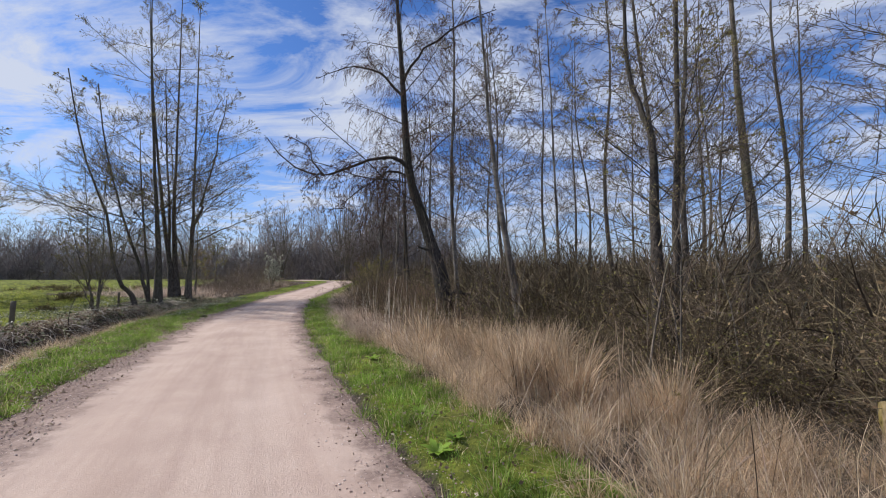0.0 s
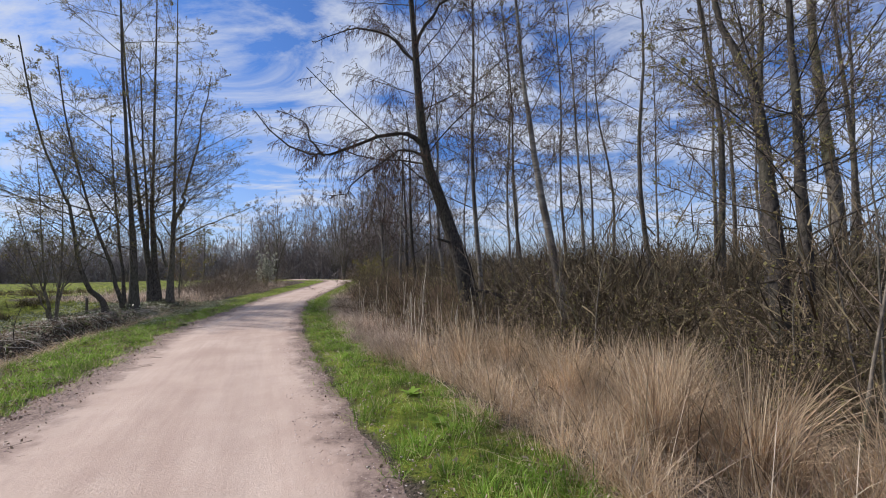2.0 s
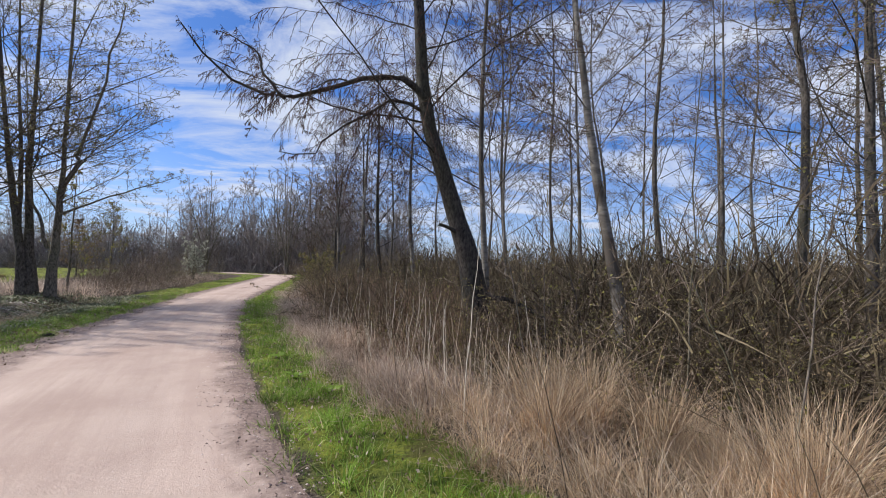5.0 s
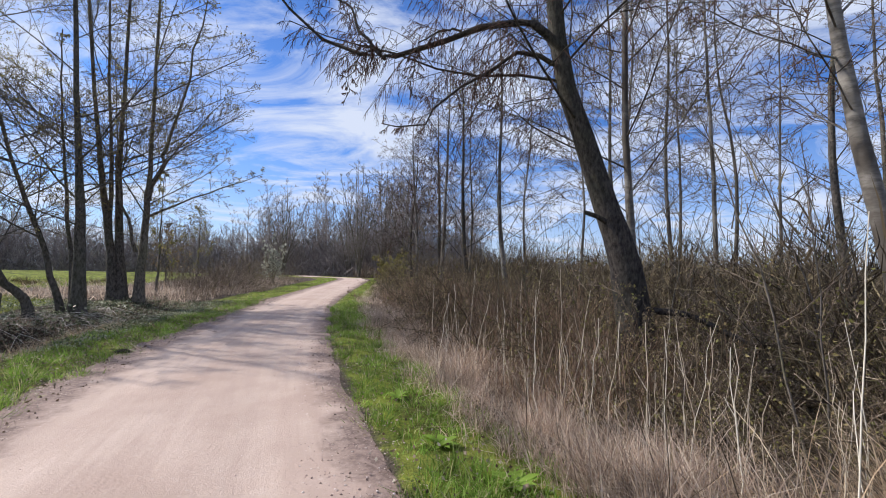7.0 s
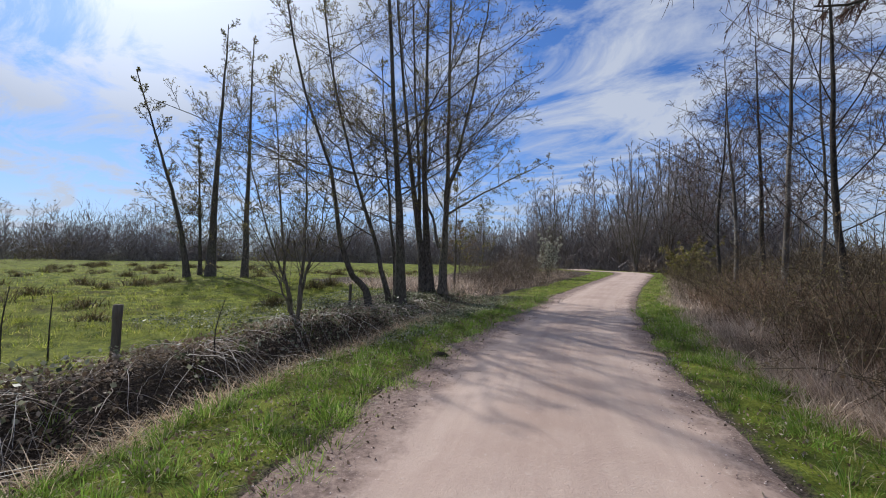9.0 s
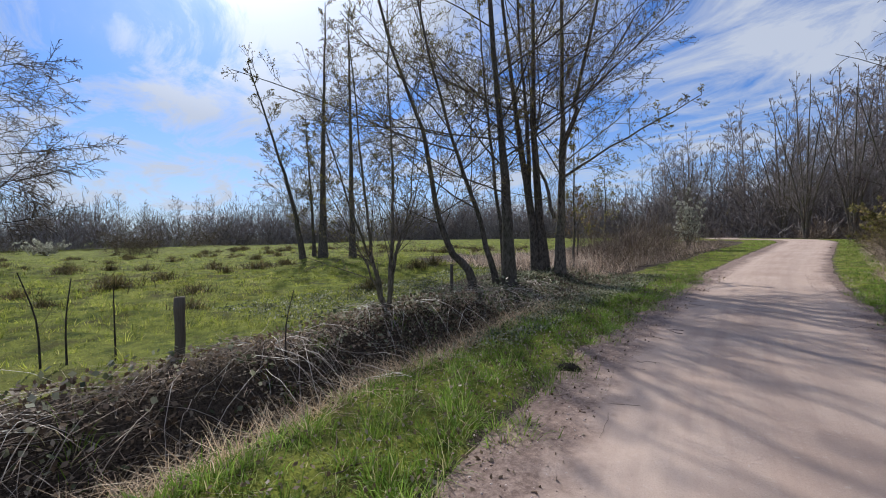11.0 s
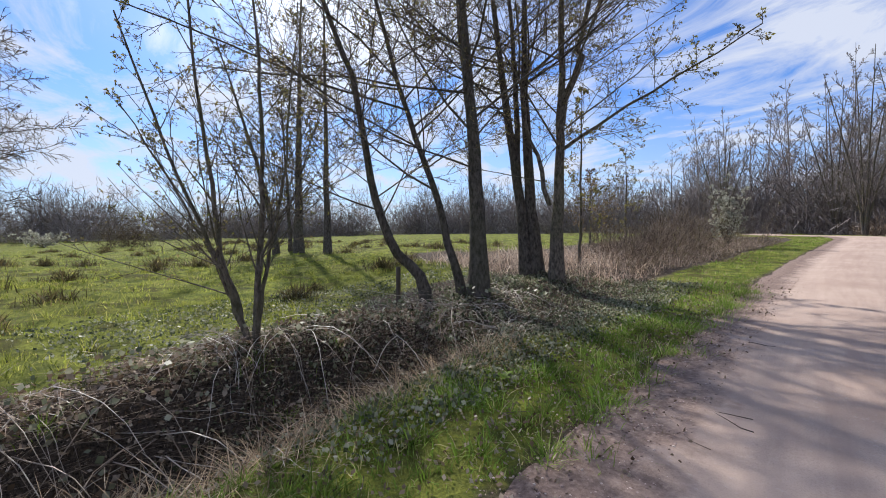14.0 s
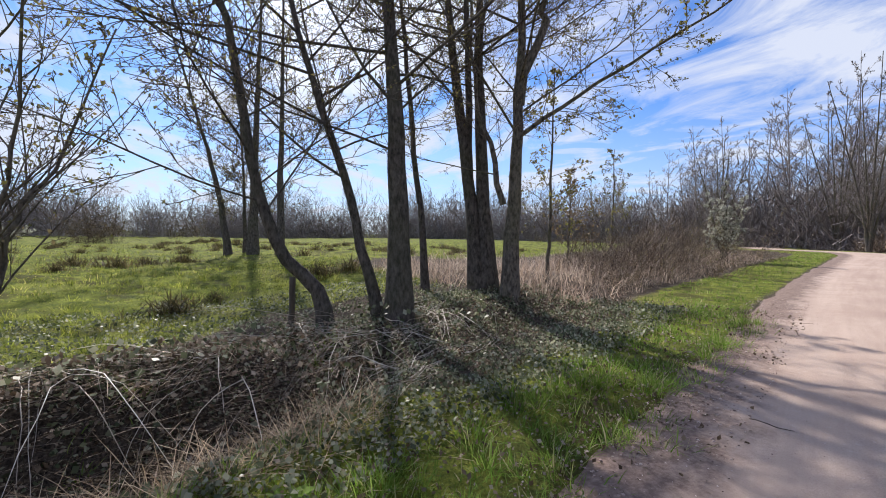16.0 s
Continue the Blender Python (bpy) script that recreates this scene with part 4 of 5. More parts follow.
    for x, y, sc in ((-52.0, 13.4, 1.5), (-53.2, 14.4, 1.7), (-51.4, 14.8, 1.5), (-54.4, 13.0, 1.3), (-52.6, 12.4, 1.4), (-50.6, 13.6, 1.2), (-68, 20, 1.7), (-69.5, 22, 1.8), (-67.5, 23.5, 1.5), (-66, 5.0, 1.5), (-68, 2.0, 1.6)):
        m = Matrix.Translation(put(x, y)) @ Matrix.Rotation(rng.uniform(0, 6.28), 4, "Z") @ Matrix.Scale(sc, 4)
        c = copy_thing(made[2], m)
        c.matrix_basis = m
        tagged(c, "large dark bare bush across the meadow", "bush", "dark bushes across the meadow")


thicket()


def reeds():
    rng = np.random.default_rng(6)
    sets = []
    # the band of dry grass along the right side, in leaning tussocks
    for y0, y1, a, b, tufts, per, h0, h1, w in ((0.0, 8.5, 1.1, 4.3, 230, 130, 0.35, 1.0, 0.0055), (8.5, 20, 1.0, 2.6, 330, 70, 0.3, 0.95, 0.008), (20, 48, 0.9, 2.6, 240, 30, 0.25, 0.7, 0.015)):
        cx, cy = along_side(rng, tufts, a, b, False, y0, y1)
        gap = wave(cx, cy, 1.5, 0.7) < -0.12
        cx[gap] += rng.normal(0.35, 0.3, gap.sum())
        cy[gap] += rng.normal(0.0, 0.5, gap.sum())
        tall = rng.uniform(0.35, 1.0, tufts) * (0.8 + 0.4 * wave(cx, cy, 1.1, 3.3))
        lean_to = rng.normal(2.7, 1.3, tufts)
        n = tufts * per
        i = np.repeat(np.arange(tufts), per)
        az = rng.uniform(0, 6.28, n)
        r = np.abs(rng.normal(0, 0.17, n))
        x, y = cx[i] + np.cos(az) * r, cy[i] + np.sin(az) * r
        s, _ = offset(x, y)
        fade = step(HALF + 0.6, HALF + 1.7, s)
        h = (h0 + (h1 - h0) * rng.random(n)) * tall[i] * (0.4 + 0.6 * fade)
        heading = np.where(rng.random(n) < 0.6, az, lean_to[i])
        sets.append(blades(rng, on_ground(x, y), h, w * rng.uniform(0.5, 1.2, n), 0.36, 0.6, heading))
        n = tufts * 22
        x, y = along_side(rng, n, a, b, False, y0, y1)
        s, _ = offset(x, y)
        sets.append(blades(rng, on_ground(x, y), rng.uniform(0.08, 0.32, n) * (0.4 + 0.6 * step(HALF + 0.7, HALF + 1.6, s)), w * 0.8, 0.5, 0.6))
    # great rounded tussocks with dark gaps between them
    tufts, per = 13, 520
    cx, cy = along_side(rng, tufts, 2.4, 4.2, False, 1.5, 8.5)
    i = np.repeat(np.arange(tufts), per)
    n = tufts * per
    az, r = rng.uniform(0, 6.28, n), np.abs(rng.normal(0, 0.15, n))
    tall = rng.uniform(0.9, 1.3, tufts)
    x, y = cx[i] + np.cos(az) * r, cy[i] + np.sin(az) * r
    sets.insert(2, blades(rng, on_ground(x, y), tall[i] * rng.uniform(0.45, 1.1, n), 0.0065 * rng.uniform(0.5, 1.3, n), 0.16, 0.5, az, 4))
    stuff("dry_reed_grass", blade_mesh("dry_reed_grass", sets[:3], REED), "tall dry straw-coloured grass along the path", "dry grass")
    stuff("dead_grass", blade_mesh("dead_grass", sets[3:], DEADGRASS), "grey-brown dead grass and herbs along the path", "dry grass")
    # brown dead herb stems among it
    sets = []
    x, y = along_side(rng, 1500, 1.3, 5.0, False, 0, 30)
    n = len(x)
    sets.append(blades(rng, on_ground(x, y), rng.uniform(0.3, 1.2, n), rng.uniform(0.004, 0.009, n), 0.3, 0.4))
    stuff("dead_herb_stems", blade_mesh("dead_herb_stems", sets, THICKET), "brown dead herb stems among the dry grass", "dead stems")
    n = 2600
    x, y = along_side(rng, n, 1.2, 4.2, False, 0, 20)
    stuff("broken_stems", blade_mesh("broken_stems", [blades(rng, on_ground(x, y, 0.05), rng.uniform(0.35, 1.0, n), rng.uniform(0.004, 0.008, n), 0.5, 0.3, None, 3, 0.45)], DEADGRASS), "bent and broken pale stems lying through the dry grass", "dead stems")
    # a tall bank of rusty stems further on
    n = 15000
    x, y = along_side(rng, n, 1.9, 5.2, False, 11, 32)
    s, _ = offset(x, y)
    h = rng.uniform(0.5, 1.25, n) * (0.55 + 1.15 * step(HALF + 1.9, HALF + 4.0, s)) * (0.85 + 0.3 * wave(x, y, 0.9, 2.0))
    stuff("rusty_stem_bank", blade_mesh("rusty_stem_bank", [blades(rng, on_ground(x, y), h, rng.uniform(0.006, 0.014, n), 0.22, 0.3, None, 3)], RUSTY), "dense bank of reddish-brown dead stems beside the path", "dead stems")
    # bleached forked stalks standing free in front of the dark thicket
    n = 95
    x, y = along_side(rng, n, 1.7, 3.7, False, 8.0, 15)
    tall = np.where(rng.random(n) < 0.14, rng.uniform(1.5, 2.0, n), rng.uniform(0.6, 1.4, n))
    az = rng.uniform(0, 6.28, n)
    f = np.linspace(0, 1, 7)
    lean = rng.normal(0, 0.14, n)
    pts = on_ground(x, y, -0.05)[:, None, :] + np.stack([np.cos(az)[:, None] * (lean * tall)[:, None] * f ** 1.4, np.sin(az)[:, None] * (lean * tall)[:, None] * f ** 1.4, tall[:, None] * f], axis=2) + rng.normal(0, 0.012, (n, 7, 3))
    rad = np.linspace(1, 0.45, 7)[None, :] * rng.uniform(0.0035, 0.0065, (n, 1))
    l2, r2, _ = sprout(rng, pts[::2], rad[::2], 3, (0.35, 0.95), 0.38, 32, 4, 0.3, 0.15, 0.7, 0.6, 0.0025)
    stuff("bleached_stalks", tube_mesh("bleached_stalks", [(pts, rad, 4), (l2, r2, 3)], STALK), "tall bleached dead stalks standing in the dry grass", "dry stalks")
    # single tall stalks
    sets = []
    x, y = along_side(rng, 320, 1.5, 3.4, False, 2, 22)
    n = len(x)
    sets.append(blades(rng, on_ground(x, y), rng.uniform(0.6, 1.4, n), rng.uniform(0.004, 0.008, n), 0.18, 0.3, None, 5))
    stuff("dry_stalks", blade_mesh("dry_stalks", sets, REED), "tall pale dead stalks in the dry grass", "dry stalks")
    # scrub past the clump of alders on the other side
    sets = []
    for n, a, b, y0, y1 in ((8000, 2.2, 8.0, 22.5, 40),):
        x, y = along_side(rng, n, a, b, True, y0, y1)
        sets.append(blades(rng, on_ground(x, y), rng.uniform(0.2, 0.75, n), rng.uniform(0.008, 0.015, n), 0.5, 0.5))
    stuff("dry_scrub_grass", blade_mesh("dry_scrub_grass", sets, DEADGRASS), "rusty dry scrub and grass beside the path", "dry grass")


def verges():
    rng = np.random.default_rng(7)
    sets = []
    for left, y0, y1, n, w, a, b in ((True, 3, 17.5, 29000, 0.007, -0.05, 1.5), (True, 17.5, 22, 6000, 0.008, -0.05, 1.0), (True, 22, 50, 9000, 0.014, 0.1, 1.9), (False, 0.5, 9, 17000, 0.007, -0.05, 1.4), (False, 9, 24, 15000, 0.009, -0.05, 1.3), (False, 24, 48, 6000, 0.015, 0.0, 1.1)):
        x, y = along_side(rng, n, a, b, left, y0, y1)
        patch = np.clip(0.5 + 0.9 * wave(x, y, 3.1, 2.7) + 0.6 * wave(x, y, 8.3, 0.3), 0.05, 1.9)
        s, _ = offset(x, y)
        edge = step(-0.1, 0.5, np.abs(s) - HALF)
        h = rng.uniform(0.035, 0.10, n) * (0.25 + 1.0 * patch) * (0.35 + 0.65 * edge)
        keep = rng.random(n) < 0.12 + 0.88 * edge * np.clip(patch * 1.1, 0, 1)
        sets.append(blades(rng, on_ground(x[keep], y[keep]), h[keep], w * rng.uniform(0.7, 1.5, keep.sum()), 0.35, 0.5, None, 2))
    for left, y0, y1, tufts, lo, hi in ((True, 4, 17.5, 330, 0.05, 1.5), (True, 17.5, 24, 70, 0.0, 0.9), (True, 8, 24, 90, -0.2, 0.1), (False, 0.5, 22, 270, 0.0, 1.2), (True, 6, 20, 40, 2.4, 3.5)):
        cx, cy = along_side(rng, tufts, lo, hi, left, y0, y1)
        per = 64
        i = np.repeat(np.arange(tufts), per)
        n = tufts * per
        az, r = rng.uniform(0, 6.28, n), np.abs(rng.normal(0, 0.095, n))
        x, y = cx[i] + np.cos(az) * r, cy[i] + np.sin(az) * r
        sets.append(blades(rng, on_ground(x, y), rng.uniform(0.07, 0.19, n) * rng.uniform(0.6, 1.25, tufts)[i], 0.007 * rng.uniform(0.7, 1.4, n), 0.4, 0.6, az, 3))
    stuff("verge_grass", blade_mesh("verge_grass", sets, GRASS), "fresh green grass on the path's verges", "grass")
    # meadow
    sets = []
    for n, x0, x1, y0, y1, w, hh in ((42000, -22, -11, 4, 22, 0.010, 0.10), (34000, -48, -18, -6, 40, 0.022, 0.13)):
        x, y = rng.uniform(x0, x1, n), rng.uniform(y0, y1, n)
        s, _ = offset(x, y)
        ok = (s < -HALF - 3.6 - 0.8 * rng.random(n) - 1.4 * step(15.0, 18.0, y)) & ~((y > 21.5) & (s > -13))
        x, y = x[ok], y[ok]
        p = np.clip(0.55 + 0.7 * wave(x, y, 1.3, 2.0) + 0.6 * wave(x, y, 3.7, 1.0), 0.1, 2.0)
        sets.append(blades(rng, on_ground(x, y), hh * p * rng.uniform(0.5, 1.4, len(x)), w * rng.uniform(0.7, 1.4, len(x)), 0.35, 0.5, None, 2))
    tufts, per = 320, 46
    cx, cy = rng.uniform(-24, -11.5, tufts), rng.uniform(4, 21, tufts)
    s, _ = offset(cx, cy)
    near = s < -HALF - 4.4
    cx, cy = cx[near], cy[near]
    i = np.repeat(np.arange(len(cx)), per)
    az, r = rng.uniform(0, 6.28, len(i)), np.abs(rng.normal(0, 0.11, len(i)))
    x, y = cx[i] + np.cos(az) * r, cy[i] + np.sin(az) * r
    sets.append(blades(rng, on_ground(x, y), rng.uniform(0.07, 0.2, len(i)) * rng.uniform(0.5, 1.3, len(cx))[i], 0.008, 0.4, 0.6, az, 3))
    stuff("meadow_grass", blade_mesh("meadow_grass", sets, MEADOW), "short sunlit yellow-green meadow grass", "grass")
    # rush tussocks
    kinds = []
    for v in range(3):
        n = 230
        a, r = rng.uniform(0, 6.28, n), np.abs(rng.normal(0, 0.24, n))
        base = np.stack([np.cos(a) * r, np.sin(a) * r, np.full(n, -0.03)], axis=1)
        kinds.append(blade_mesh("rush_tussock", [blades(rng, base, rng.uniform(0.14, 0.34, n) * (1.1 - r), 0.013, 0.45, 0.6, None, 3)], RUSH))
    for k in range(230):
        x, y = rng.uniform(-50, -14.5), rng.uniform(-6, 36)
        s, _ = offset(x, y)
        if s[0] > -HALF - 6.5 or (y > 21 and s[0] > -14):
            continue
        ob = thing("rush_tussock", (0, 0, 0), "dark tussock of rushes in the meadow", "tussock", "rush tussocks")
        tagged(part("blade_mass", kinds[k % 3], ob), kind="stuff")
        ob.matrix_basis = Matrix.Translation(put(x, y)) @ Matrix.Rotation(rng.uniform(0, 6.28), 4, "Z") @ Matrix.Scale(rng.uniform(0.55, 1.8), 4)


def canes(rng, n, a, b, lo, hi, thin, thick, droop, fall=0.0):
    """Arching canes; fall: the share that hangs from the far bank towards the path."""
    m = max(n // 9, 1)
    cx, cy = along_side(rng, m, a, b, True, 2, 21)
    i = rng.integers(0, m, n)
    x, y = cx[i] + rng.normal(0, 0.13, n), cy[i] + rng.normal(0, 0.13, n)
    flow = np.where(rng.random(m) < fall, rng.normal(-0.5, 0.9, m), rng.uniform(0, 6.28, m))
    az = flow[i] + rng.normal(0, 0.3, n)
    k = 7
    d = unit(np.stack([np.cos(az), np.sin(az), rng.uniform(0.1, 1.1, n)], axis=1))
    size = rng.uniform(lo, hi, n)
    pts = np.empty((n, k, 3))
    pts[:, 0] = on_ground(x, y, 0.0)
    for j in range(1, k):
        d = unit(d + rng.normal(0, 0.12, (n, 3)) + np.array([0, 0, -droop]))
        pts[:, j] = pts[:, j - 1] + d * (size / (k - 1))[:, None]
    floor_z = height(pts[:, :, 0].ravel(), pts[:, :, 1].ravel()).reshape(n, k) + 0.012
    pts[:, :, 2] = np.maximum(pts[:, :, 2], floor_z + rng.uniform(0, 0.08, (n, 1)))
    return pts, np.linspace(1, 0.4, k)[None, :] * rng.uniform(thin, thick, (n, 1)), 3


def brambles():
    rng = np.random.default_rng(8)
    stuff("bramble_tangle", tube_mesh("bramble_tangle", [canes(rng, 1500, 1.9, 3.7, 0.25, 0.9, 0.002, 0.004, 0.3, 0.5)], THICKET), "dark tangle of thin bramble stems on the ditch banks", "brambles")
    stuff("dead_brambles", tube_mesh("dead_brambles", [canes(rng, 800, 3.0, 4.2, 0.6, 1.7, 0.0025, 0.0065, 0.33, 0.9), canes(rng, 560, 1.9, 3.9, 0.4, 1.5, 0.0025, 0.006, 0.22, 0.3)], BRAMBLE),
          "long pale dead bramble canes arching over the ditch", "brambles")
    n = 5200
    x, y = along_side(rng, n, 2.5, 4.0, True, 3, 21)
    keep = wave(x, y, 2.6, 1.2) + rng.normal(0, 0.25, n) > 0.05
    m = int(keep.sum())
    v, q = flake_faces(rng, on_ground(x[keep], y[keep], 0.03) + np.stack([np.zeros(m), np.zeros(m), rng.uniform(0, 0.22, m)], axis=1), 0.055, 1.2)
    stuff("bramble_leaves", mesh_from("bramble_leaves", v, [q], IVY), "dull dark green bramble leaves over the ditch bank", "leaves")
    n = 19000
    x, y = along_side(rng, n, 1.8, 3.8, True, 3, 24)
    v, q = flake_faces(rng, on_ground(x, y, 0.02) + np.stack([np.zeros(n), np.zeros(n), rng.uniform(0, 0.06, n)], axis=1), 0.025, 1.6)
    stuff("fallen_leaves", mesh_from("fallen_leaves", v, [q], DRYLEAF), "brown fallen leaves covering the ditch bank", "leaves")
    n = 11000
    x, y = along_side(rng, n, 2.6, 4.1, True, 3, 19)
    v, q = flake_faces(rng, on_ground(x, y, 0.03) + np.stack([np.zeros(n), np.zeros(n), rng.uniform(0, 0.10, n)], axis=1), 0.04, 1.5)
    stuff("bank_leaves", mesh_from("bank_leaves", v, [q], DRYLEAF), "curled dead leaves caught on the ditch bank", "leaves")
    n = 26000
    x, y = along_side(rng, n, 0.8, 4.2, True, 15.5, 23.5)
    v, q = flake_faces(rng, on_ground(x, y, 0.02) + np.stack([np.zeros(n), np.zeros(n), rng.uniform(0, 0.05, n)], axis=1), 0.034, 1.1)
    stuff("ivy_carpet", mesh_from("ivy_carpet", v, [q], IVY), "dull green ground ivy covering the bank under the alders", "ivy")
    n = 9000
    x, y = along_side(rng, n, 3.4, 7.0, True, 15.0, 22.5)
    v, q = flake_faces(rng, on_ground(x, y, 0.02) + np.stack([np.zeros(n), np.zeros(n), rng.uniform(0, 0.05, n)], axis=1), 0.034, 1.1)
    stuff("ivy_patch", mesh_from("ivy_patch", v, [q], IVY), "ground ivy and dull leaves at the meadow's edge", "ivy")
    n = 15000
    x, y = along_side(rng, n, -0.55, 2.0, True, 4, 24)
    x2, y2 = along_side(rng, 3000, -0.3, 1.6, False, 1, 20)
    x, y = np.concatenate([x, x2]), np.concatenate([y, y2])
    v, q = flake_faces(rng, on_ground(x, y, 0.045), 0.022, 1.5)
    stuff("verge_leaf_litter", mesh_from("verge_leaf_litter", v, [q], DRYLEAF), "dry leaf litter scattered in the verge grass", "leaves")
    n = 6500
    x, y = along_side(rng, n, 2.8, 3.9, True, 2, 19)
    mat = [blades(rng, on_ground(x, y, 0.03), rng.uniform(0.12, 0.4, n), rng.uniform(0.004, 0.009, n), 0.9, 0.8, np.full(n, -1.1), 4, 0.7)]
    stuff("matted_straw", blade_mesh("matted_straw", mat, DEADGRASS), "matted grey straw hanging down the ditch bank", "dry grass")
    n = 15000
    x, y = along_side(rng, n, 1.3, 2.3, True, 4, 18)
    sets = [blades(rng, on_ground(x, y), rng.uniform(0.10, 0.40, n), 0.006, 0.8, 0.6, None, 3, 0.25)]
    stuff("ditch_straw", blade_mesh("ditch_straw", sets, REED), "flattened dry straw on the ditch slope", "dry grass")


def pebbles():
    rng = np.random.default_rng(9)
    vs, fs, base = [], [], 0
    for left, n in ((True, 8500), (False, 5000)):
        x, y = along_side(rng, n, -0.55, 0.3, left, 0.5, 26)
        vs.append((x, y))
    x, y = along_side(rng, 1300, -3.0, -0.3, True, 0.5, 26)
    vs.append((x, y))
    x, y = np.concatenate([v[0] for v in vs]), np.concatenate([v[1] for v in vs])
    n = len(x)
    c = np.stack([x, y, height(x, y)], axis=1)
    s, _ = offset(x, y)
    c[:, 2] += np.where(np.abs(s) < HALF, 0.055, np.where(np.abs(s) < HALF + 0.25, 0.03, 0.006))
    r = (0.004 + 0.009 * rng.random(n) ** 2)[:, None] * np.where(np.abs(s) < HALF - 0.55, 0.55, 1.0)[:, None]
    o = np.array([[1, 0, 0], [0, 1, 0], [-1, 0, 0], [0, -1, 0], [0, 0, 0.7], [0, 0, -0.7]], float)
    v = c[:, None, :] + (o[None] * rng.uniform(0.6, 1.3, (n, 6, 1))) * r[:, None, :]
    tri = np.array([[0, 1, 4], [1, 2, 4], [2, 3, 4], [3, 0, 4], [1, 0, 5], [2, 1, 5], [3, 2, 5], [0, 3, 5]])
    f = (np.arange(n)[:, None, None] * 6 + tri[None]).reshape(-1, 3)
    stuff("loose_gravel", mesh_from("loose_gravel", v.reshape(-1, 3), [f], PEBBLE), "loose pinkish gravel at the path's edges", "gravel")


reeds()
verges()
brambles()
pebbles()


# ---- fence ----
def fence_post(x, y, h, r, tilt, rng):
    k = 7
    f = np.linspace(0, 1, k)
    line = np.stack([tilt[0] * f + rng.normal(0, 0.003, k), tilt[1] * f + rng.normal(0, 0.003, k), -0.3 + (h + 0.3) * f], axis=1)
    rad = np.full(k, r) * rng.uniform(0.94, 1.05, k)
    v, q = tubes(line[None], rad[None], 10)
    top = np.arange(10)[None, :] + (k - 1) * 10
    v[-10:, 2] += rng.normal(0, 0.008, 10)
    ob = new("fence_post", mesh_from("fence_post", v, [q, top], POST))
    ob.matrix_basis = Matrix.Translation(put(x, y))
    return tagged(ob, "weathered round wooden fence post at the meadow edge", "fence post", "fence posts")


rng_post = np.random.default_rng(31)
for px, py, ph, pr, tl in ((-11.96, 11.61, 0.76, 0.062, (0.02, 0.02)), (-13.72, 17.68, 0.70, 0.043, (0.0, 0.02))):
    fence_post(px, py, ph, pr, tl, rng_post)


# ---- far woods ----
def big_far_trees():
    rng = np.random.default_rng(41)
    for x, y, h in ((-12.8, 55.5, 13.5), (-10.2, 57.0, 14.0), (-15.2, 60.5, 12.5), (-7.5, 55.0, 13.0), (-24.0, 62.0, 11.0)):
        b = np.array(put(x, y))
        tree("oak_tree", "round-crowned bare tree beyond the bend of the path", [([tuple(b), tuple(b + (dx * 0.25, dy * 0.25, h * 0.3)), tuple(b + (dx, dy, h * k))], 0.11, 0.02) for dx, dy, k in ((0.2, 0.1, 1.0), (2.6, 0.4, 0.86), (-2.4, -0.3, 0.9), (1.2, -1.6, 0.82), (-1.0, 1.5, 0.94))], GREYBARK, rng, limbs=13, limb_len=3.6, limb_angle=42,
             start=0.2, rise=0.5, branches=6, twigs=5, fine=3, twig_len=1.2, least=0.012, buds=0, fall=1.8, twig_material_=FARWOOD, group="trees beyond the bend")


big_far_trees()


